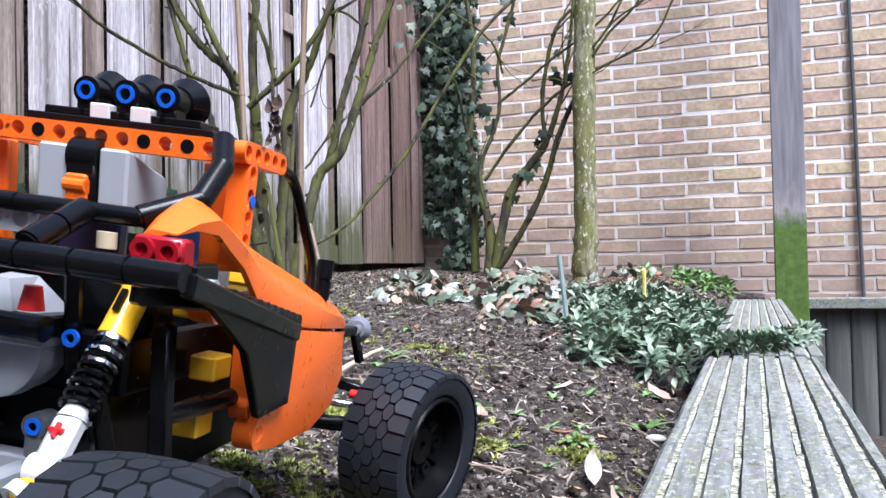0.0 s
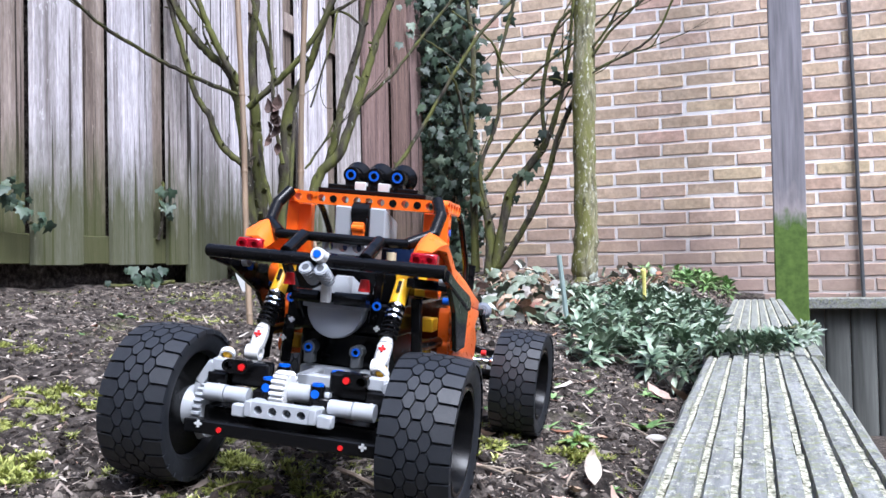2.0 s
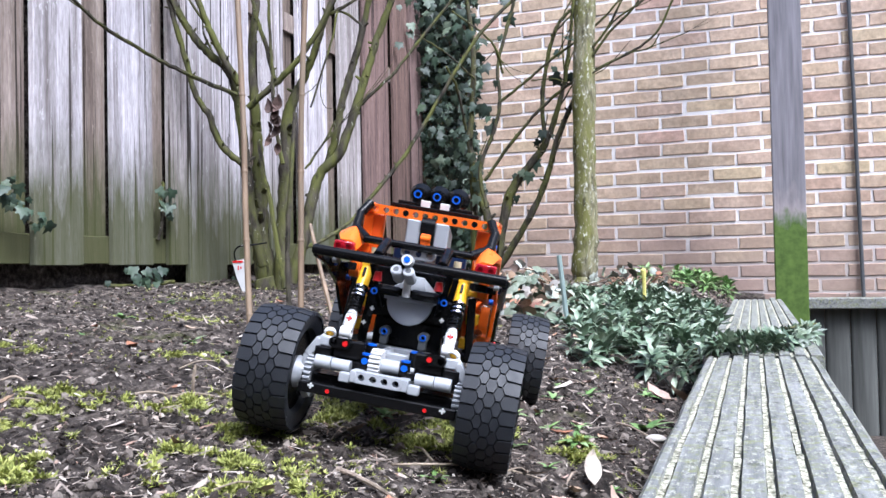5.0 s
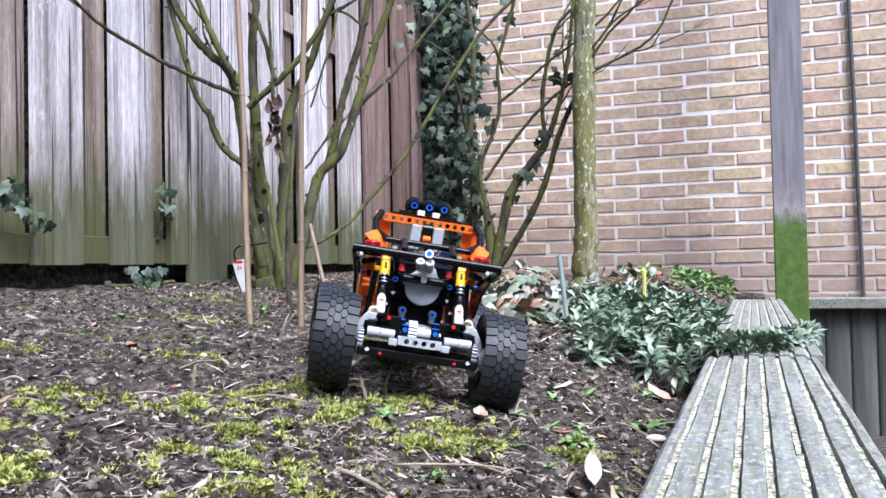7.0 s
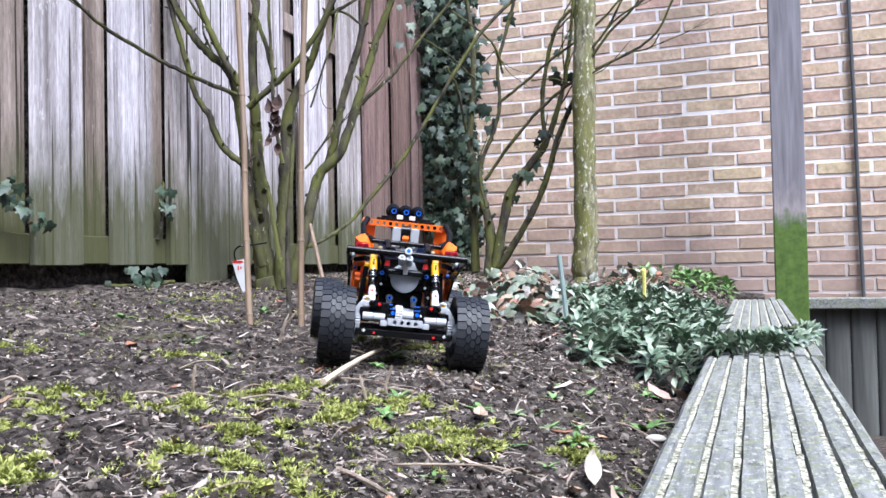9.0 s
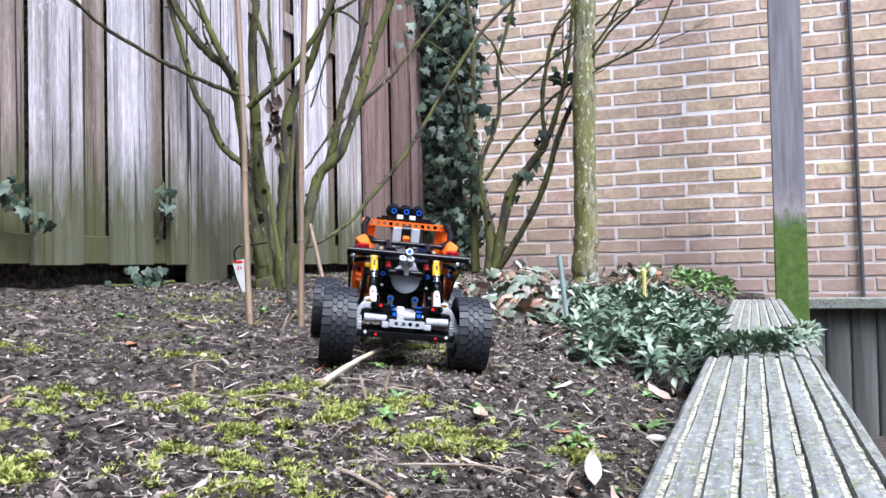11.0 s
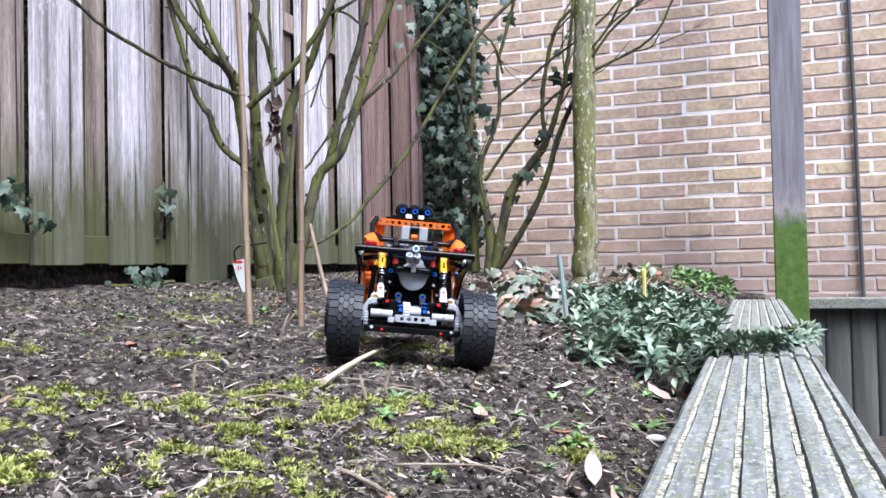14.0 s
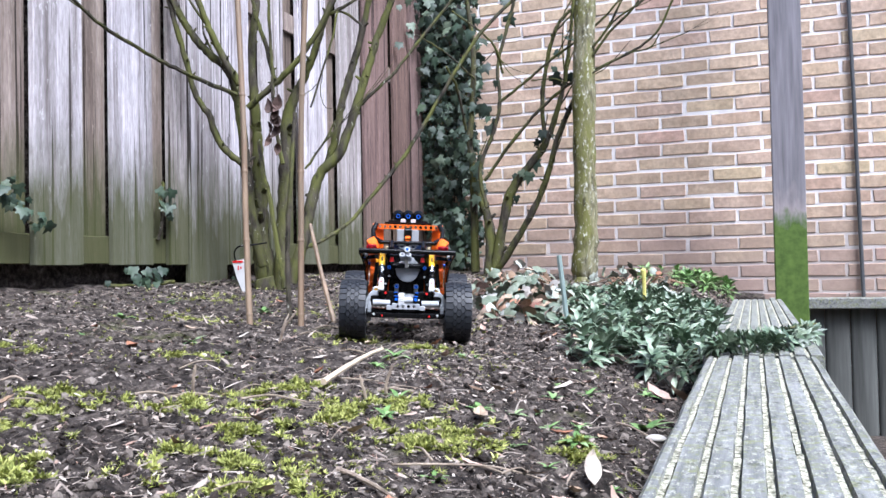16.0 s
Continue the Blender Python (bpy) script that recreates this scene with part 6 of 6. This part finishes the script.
    def spots(b):
        for c in ((27, 45, 98), (32, 46, 86)):
            add_bar(b, (c[0] - 1.8, c[1], c[2]), (c[0] + 1.8, c[1], c[2]), 1.2, 1.2, 0.1)
            add_bar(b, (c[0], c[1], c[2] - 1.8), (c[0], c[1], c[2] + 1.8), 1.2, 1.2, 0.1)
    pair("cross_axle", spots, WHITE, smooth=False)

    def yellow(b):
        add_box(b, (40, 92, 94), (50, 106, 103), 0.8)
        add_box(b, (38, 88, 74), (48, 100, 83), 0.8)
        add_box(b, (38, 76, 118), (52, 92, 123), 0.8)
    pair("yellow_brick", yellow, YELLOW, smooth=False)

    def sill(b):
        add_segmented_tube(b, [(48, 60, 88), (52, 130, 86)], 3.6, 24)
        add_bar(b, (46, 60, 118), (50, 60, 70), 6, 6, 0.8)
    pair("side_sill", sill, BLACK)


build_cabin()


# -- bodywork --
def build_body():
    def fender(b):
        # along the body: outer edge, ridge and inner edge of a thin arched shell
        stations = [(39, 58, 147, 50, 148, 45, 141), (46, 61, 149, 51, 154, 44, 144), (56, 63, 148, 52, 159, 43, 148), (66, 62.5, 143, 52, 156.5, 46, 151), (80, 61.5, 137, 51.5, 152, 47, 148),
                    (95, 61, 126, 51, 147, 47, 144), (121, 60.5, 116, 51, 139.5, 46, 137), (140, 60, 112, 50, 135.5, 45, 133), (171, 59, 108, 50, 128, 44, 126), (229, 54, 102, 47, 114, 40, 112),
                    (262, 46, 98, 40, 103, 33, 102)]
        cols = []
        for y, xo, zo, xr, zr, xi, zi in stations:
            ring = [(xo, zo), (xo + 0.4, zo + 0.45 * (zr - zo)), (0.4 * xo + 0.6 * xr, zr - 0.12 * (zr - zo)), (xr, zr), (0.5 * (xr + xi), zr - 0.25 * (zr - zi)), (xi, zi),
                    (xi + 1.8, zi - 0.8), (xr, zr - 2.6), (xo - 2.2, zo + 0.3 * (zr - zo)), (xo - 2.2, zo)]
            cols.append([b.verts.new((x, y, z)) for x, z in ring])
        for A, B in zip(cols, cols[1:]):
            for k in range(10):
                b.faces.new((A[k], A[(k + 1) % 10], B[(k + 1) % 10], B[k]))
        b.faces.new(cols[0])
        b.faces.new(cols[-1][::-1])
    pair("fender", fender, ORANGE, "curved orange upper body panel")

    def lower(b):
        add_panel(b, [(60, 141, 110.5), (58, 190, 104.5), (54, 232, 100), (47, 261, 96.5), (46, 263, 85), (50, 254, 74), (55, 222, 63), (59, 180, 60), (60, 132, 63), (60, 110, 67),
                      (60, 106, 74), (60, 112, 81), (60, 138, 82)], 3, 1.0)
        add_ring(b, (57, 113, 73), (1, 0, 0), 6.4, 3.0, 8, 18)
    pair("lower_panel", lower, ORANGE, "orange lower nose panel")

    def ring(b):
        add_ring(b, (52, 76, 124), (1, 0, 0), 6.5, 3.4, 8, 18)
        add_liftarm(b, (54, 108, 106), (0, 0.1, -1), (1, 0, 0), 4, 8, 7.6, 7.0)
    pair("lug_ring", ring, ORANGE)

    def black(b):
        add_bar(b, (71, 22, 135), (64.5, 130, 111), 4.0, 7.0, 0.8)
        add_panel(b, [(71, 28, 134), (64.5, 132, 111), (64, 132, 82), (64.8, 100, 82), (67, 76, 110)], 2.6, 0.3)
    pair("side_panel", black, BLACK, "black side panel", False)

    def rack(b):
        for k in range(10):
            y = 60 + 8 * k
            add_rod(b, (63.5 - 0.05 * (y - 74), y, 126.5 - 0.19 * (y - 74)), (67.6 - 0.05 * (y - 74), y, 126.5 - 0.19 * (y - 74)), 2.6, seg=10)
    pair("panel_stud", rack, BLACK)

    def light(b):
        add_box(b, (46.4, 35.5, 137.6), (62, 43, 146.4), 1.0)
        for x in (50.3, 58.1):
            add_ring(b, (x, 34.6, 142.1), (0, 1, 0), 3.6, 2.0, 2.2, 18)
            add_rod(b, (x, 35.2, 142.1), (x, 35.6, 142.1), 2.0, seg=12)
    pair("tail_light", light, TRANS_RED, "dark red tail light")

    def shelf(b):
        add_box(b, (44, 44, 132), (62, 60, 139), 1.0)
        add_bar(b, (46, 40, 128), (60, 70, 126), 6, 6, 0.8)
    pair("light_bracket", shelf, BLACK, smooth=False)

    def blue(b):
        add_rod(b, (64, 62, 127), (66, 62, 127), 2.4, seg=12)
        add_rod(b, (57, 84, 116), (60.5, 84, 116), 2.4, seg=12)
        add_rod(b, (54.9, 97, 160), (55.4, 97, 160), 2.3, seg=12)
    pair("blue_pin", blue, BLUE)

    def grey(b):
        add_ring(b, (63, 52, 131), (1, 0, 0), 3.6, 1.8, 4, 14)
    pair("grey_bush", grey, GREY)

    def lamp(b):
        add_rod(b, (50, 266, 97), (50, 272, 97), 3.2, seg=12)
        add_rod(b, (50, 272, 97), (50, 276, 97), 5.0, 7.4, seg=20)
    pair("headlamp", lamp, CLEAR, "clear round headlamp")

    def stalk(b):
        add_bar(b, (46, 250, 96), (50, 268, 97), 5, 5, 0.8)
        add_bar(b, (50, 268, 96), (53, 276, 78), 4.5, 4.5, 0.8)
    pair("lamp_stalk", stalk, BLACK)
    bm = bmesh.new()
    add_box(bm, (-40, 196, 99), (40, 258, 104), 2, 2)
    add_box(bm, (-42, 214, 64), (42, 258, 98), 3, 2)
    bpart("nose", bm, ORANGE, smooth=False)
    bm = bmesh.new()
    add_box(bm, (-32, 178, 122), (-12, 196, 128), 1)
    add_box(bm, (12, 178, 122), (32, 196, 128), 1)
    bpart("dash_brick", bm, YELLOW, smooth=False)


build_body()


# -- front axle --
def build_front_axle():
    bm = bmesh.new()
    add_box(bm, (-30, 262, 38), (30, 300, 52), 1.2)
    bpart("front_gearbox", bm, BLACK, smooth=False)

    def arms(b):
        add_liftarm(b, (28, 276, 40), (1, 0, 0.05), (0, 0, 1), 5, 8, 7.6, 7)
        add_segmented_tube(b, [(26, 250, 46), (62, 272, 44)], 3.4, 12)
        add_bar(b, (30, 280, 66), (62, 280, 60), 6, 6, 0.8)
    pair("suspension_arm", arms, BLACK)

    def knuckle(b):
        add_box(b, (60, 277, 34), (67, 291, 60), 1.2)
        add_rod(b, (56, 285, 46), (76, 285, 43), 5, seg=14)
    pair("steering_knuckle", knuckle, GREY, "light grey steering knuckle")

    def link(b):
        add_rod(b, (28, 262, 56), (62, 270, 54), 2.4, seg=10)
        bmesh.ops.create_uvsphere(b, u_segments=12, v_segments=8, radius=4, matrix=Matrix.Translation((62, 270, 54)))
    pair("steering_link", link, CHROME)

    def red(b):
        add_rod(b, (54, 262, 62), (58, 262, 62), 2.6, seg=10)
    pair("red_pin", red, RED)


build_front_axle()


# ---- the bricks of the wall ----
def brick_mesh(seed, w=STEP - JOINT, h=COURSE - JOINT):
    rnd = random.Random(seed)
    bm = bmesh.new()
    vs = add_box(bm, (0, 0, 0), (w, 0.05, h))
    front = [v for v in bm.verts if v.co.y < 0.01]
    edges = [e for e in bm.edges if e.verts[0] in front and e.verts[1] in front]
    edges = bmesh.ops.subdivide_edges(bm, edges=edges, cuts=1)
    for v in bm.verts:
        if v.co.y < 0.01:
            v.co.x += rnd.uniform(-0.0022, 0.0022)
            v.co.z += rnd.uniform(-0.0022, 0.0022)
            v.co.y += rnd.uniform(0.0, 0.002)
    fr = [e for e in bm.edges if all(v.co.y < 0.01 for v in e.verts) and e.is_boundary is False]
    rim = [e for e in fr if any(abs(f.normal.y) < 0.5 for f in e.link_faces)]
    bmesh.ops.bevel(bm, geom=rim, offset=0.0028, segments=1, affect="EDGES")
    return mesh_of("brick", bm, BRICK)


def build_bricks():
    kinds = [brick_mesh(s) for s in range(8)]
    rnd = random.Random(11)
    rest_v, rest_f = [], []
    for j in range(-30, 26):
        z = 0.970 - COURSE * j - (COURSE - JOINT) / 2
        if z < LOW or z > 2.85:
            continue
        shift = 0 if j % 2 == 0 else STEP / 2
        for k in range(-20, 22):
            x = -0.502 + STEP * k + shift + JOINT / 2
            if x < -4.5 or x + STEP > 4.5:
                continue
            near = -1.62 < x < 0.66 and -0.14 < z < 1.52
            m = Matrix.Translation((x + rnd.uniform(-0.003, 0.003), WALL_Y + rnd.uniform(-0.0025, 0.0025), z + rnd.uniform(-0.002, 0.002)))
            me = kinds[rnd.randrange(8)]
            if near:
                piece("brick", me, wall, m)
            else:
                base = len(rest_v)
                rest_v += [m @ v.co for v in me.vertices]
                rest_f += [tuple(base + i for i in p.vertices) for p in me.polygons]
    me = bpy.data.meshes.new("brickwork")
    me.from_pydata(rest_v, [], rest_f)
    me.materials.append(BRICK)
    ob = new("brickwork", me)
    ob.parent = wall
    tagged(ob, kind="stuff")


build_bricks()


# ---- how the buggy drives: seconds, place under the rear axle, heading, pitch, lean ----
DRIVE = [
    (0.0, -0.2243, 0.1477, -0.0027, 10.21, 0.84, 8.77),
    (0.5, -0.2279, 0.2256, -0.0067, 9.11, 1.18, 6.40),
    (1.0, -0.2318, 0.2894, -0.0021, 8.04, -0.44, 8.05),
    (1.5, -0.2453, 0.3619, -0.0118, 5.62, 2.15, 5.29),
    (2.0, -0.2420, 0.4058, -0.0071, 7.44, 0.49, 6.43),
    (2.5, -0.2468, 0.4577, -0.0096, 8.72, 1.10, 9.44),
    (3.0, -0.2485, 0.4868, -0.0090, 10.73, 1.00, 10.46),
    (3.5, -0.2466, 0.4933, -0.0083, 10.89, 0.36, 10.76),
    (4.0, -0.2469, 0.4937, -0.0083, 10.99, 0.43, 10.83),
    (6.5, -0.2903, 0.6877, -0.0068, 22.53, 1.49, 10.82),
    (7.0, -0.3041, 0.7234, -0.0009, 26.65, -0.49, 9.98),
    (7.5, -0.3149, 0.7489, 0.0017, 26.57, -0.24, 6.42),
    (8.0, -0.3462, 0.8119, 0.0076, 27.19, -1.25, 7.30),
    (8.5, -0.3643, 0.8434, 0.0077, 27.38, -2.04, 6.52),
    (9.0, -0.3900, 0.8999, 0.0051, 28.15, 0.18, 6.69),
    (11.5, -0.3833, 0.8958, 0.0035, 28.50, 0.66, 5.93),
    (12.0, -0.3540, 0.8505, 0.0027, 29.42, 0.59, 5.86),
    (12.5, -0.3274, 0.8055, 0.0058, 28.14, -0.95, 8.09),
    (13.0, -0.3435, 0.8381, 0.0028, 27.82, 0.47, 7.83),
    (13.5, -0.3618, 0.8672, 0.0057, 27.45, -1.00, 7.48),
    (14.0, -0.3841, 0.9123, 0.0082, 25.87, -0.82, 5.94),
    (14.5, -0.4080, 0.9653, 0.0121, 24.94, -4.57, 4.57),
    (15.0, -0.4390, 1.0339, 0.0158, 24.84, -3.57, 4.32),
    (15.5, -0.4566, 1.0758, 0.0160, 24.21, -1.98, 4.52),
    (16.0, -0.4867, 1.1479, 0.0128, 22.80, 1.74, 2.83),
]


def car_pose(x, y, z, heading, pitch, lean):
    return Matrix.Translation((x, y, z)) @ Matrix.Rotation(radians(heading), 4, "Z") @ Matrix.Rotation(radians(pitch), 4, "X") @ Matrix.Rotation(radians(lean), 4, "Y")


STEER = [(0.0, -20), (0.5, -14), (1.5, -5), (3.5, -2), (6.5, 6), (9.0, 2), (12.5, -4), (16.0, 0)]
DROOP = [(0.0, -0.0045), (0.5, -0.0064), (1.0, -0.0066), (1.5, -0.0085), (2.0, -0.002), (2.5, 0.002), (3.0, 0.0085), (3.5, 0.0103), (16.0, 0.0103)]


def motions():
    walk(buggy, [(t, car_pose(*r)) for t, *r in DRIVE])
    # how far it has rolled, forwards or back, along its own heading
    rolled = [(0.0, 0.0)]
    for a, b in zip(DRIVE, DRIVE[1:]):
        h = radians(0.5 * (a[4] + b[4]))
        rolled.append((b[0], rolled[-1][1] - (b[1] - a[1]) * math.sin(h) + (b[2] - a[2]) * math.cos(h)))
    ts, ds = [r[0] for r in rolled], [r[1] for r in rolled]
    for n, (wheel, place) in enumerate(WHEELS):
        rows = []
        for k in range(65):
            t = k * 0.25
            turn = -float(np.interp(t, ts, ds)) / 0.0438
            steer = float(np.interp(t, [s[0] for s in STEER], [s[1] for s in STEER])) if n > 1 else 0.0
            sag = float(np.interp(t, [s[0] for s in DROOP], [s[1] for s in DROOP])) if n > 1 else 0.0
            rows.append((t, Matrix.Translation(place + Vector((0, 0, sag))) @ Matrix.Rotation(radians(steer), 4, "Z") @ Matrix.Rotation(turn, 4, "X")))
        walk(wheel, rows)


motions()
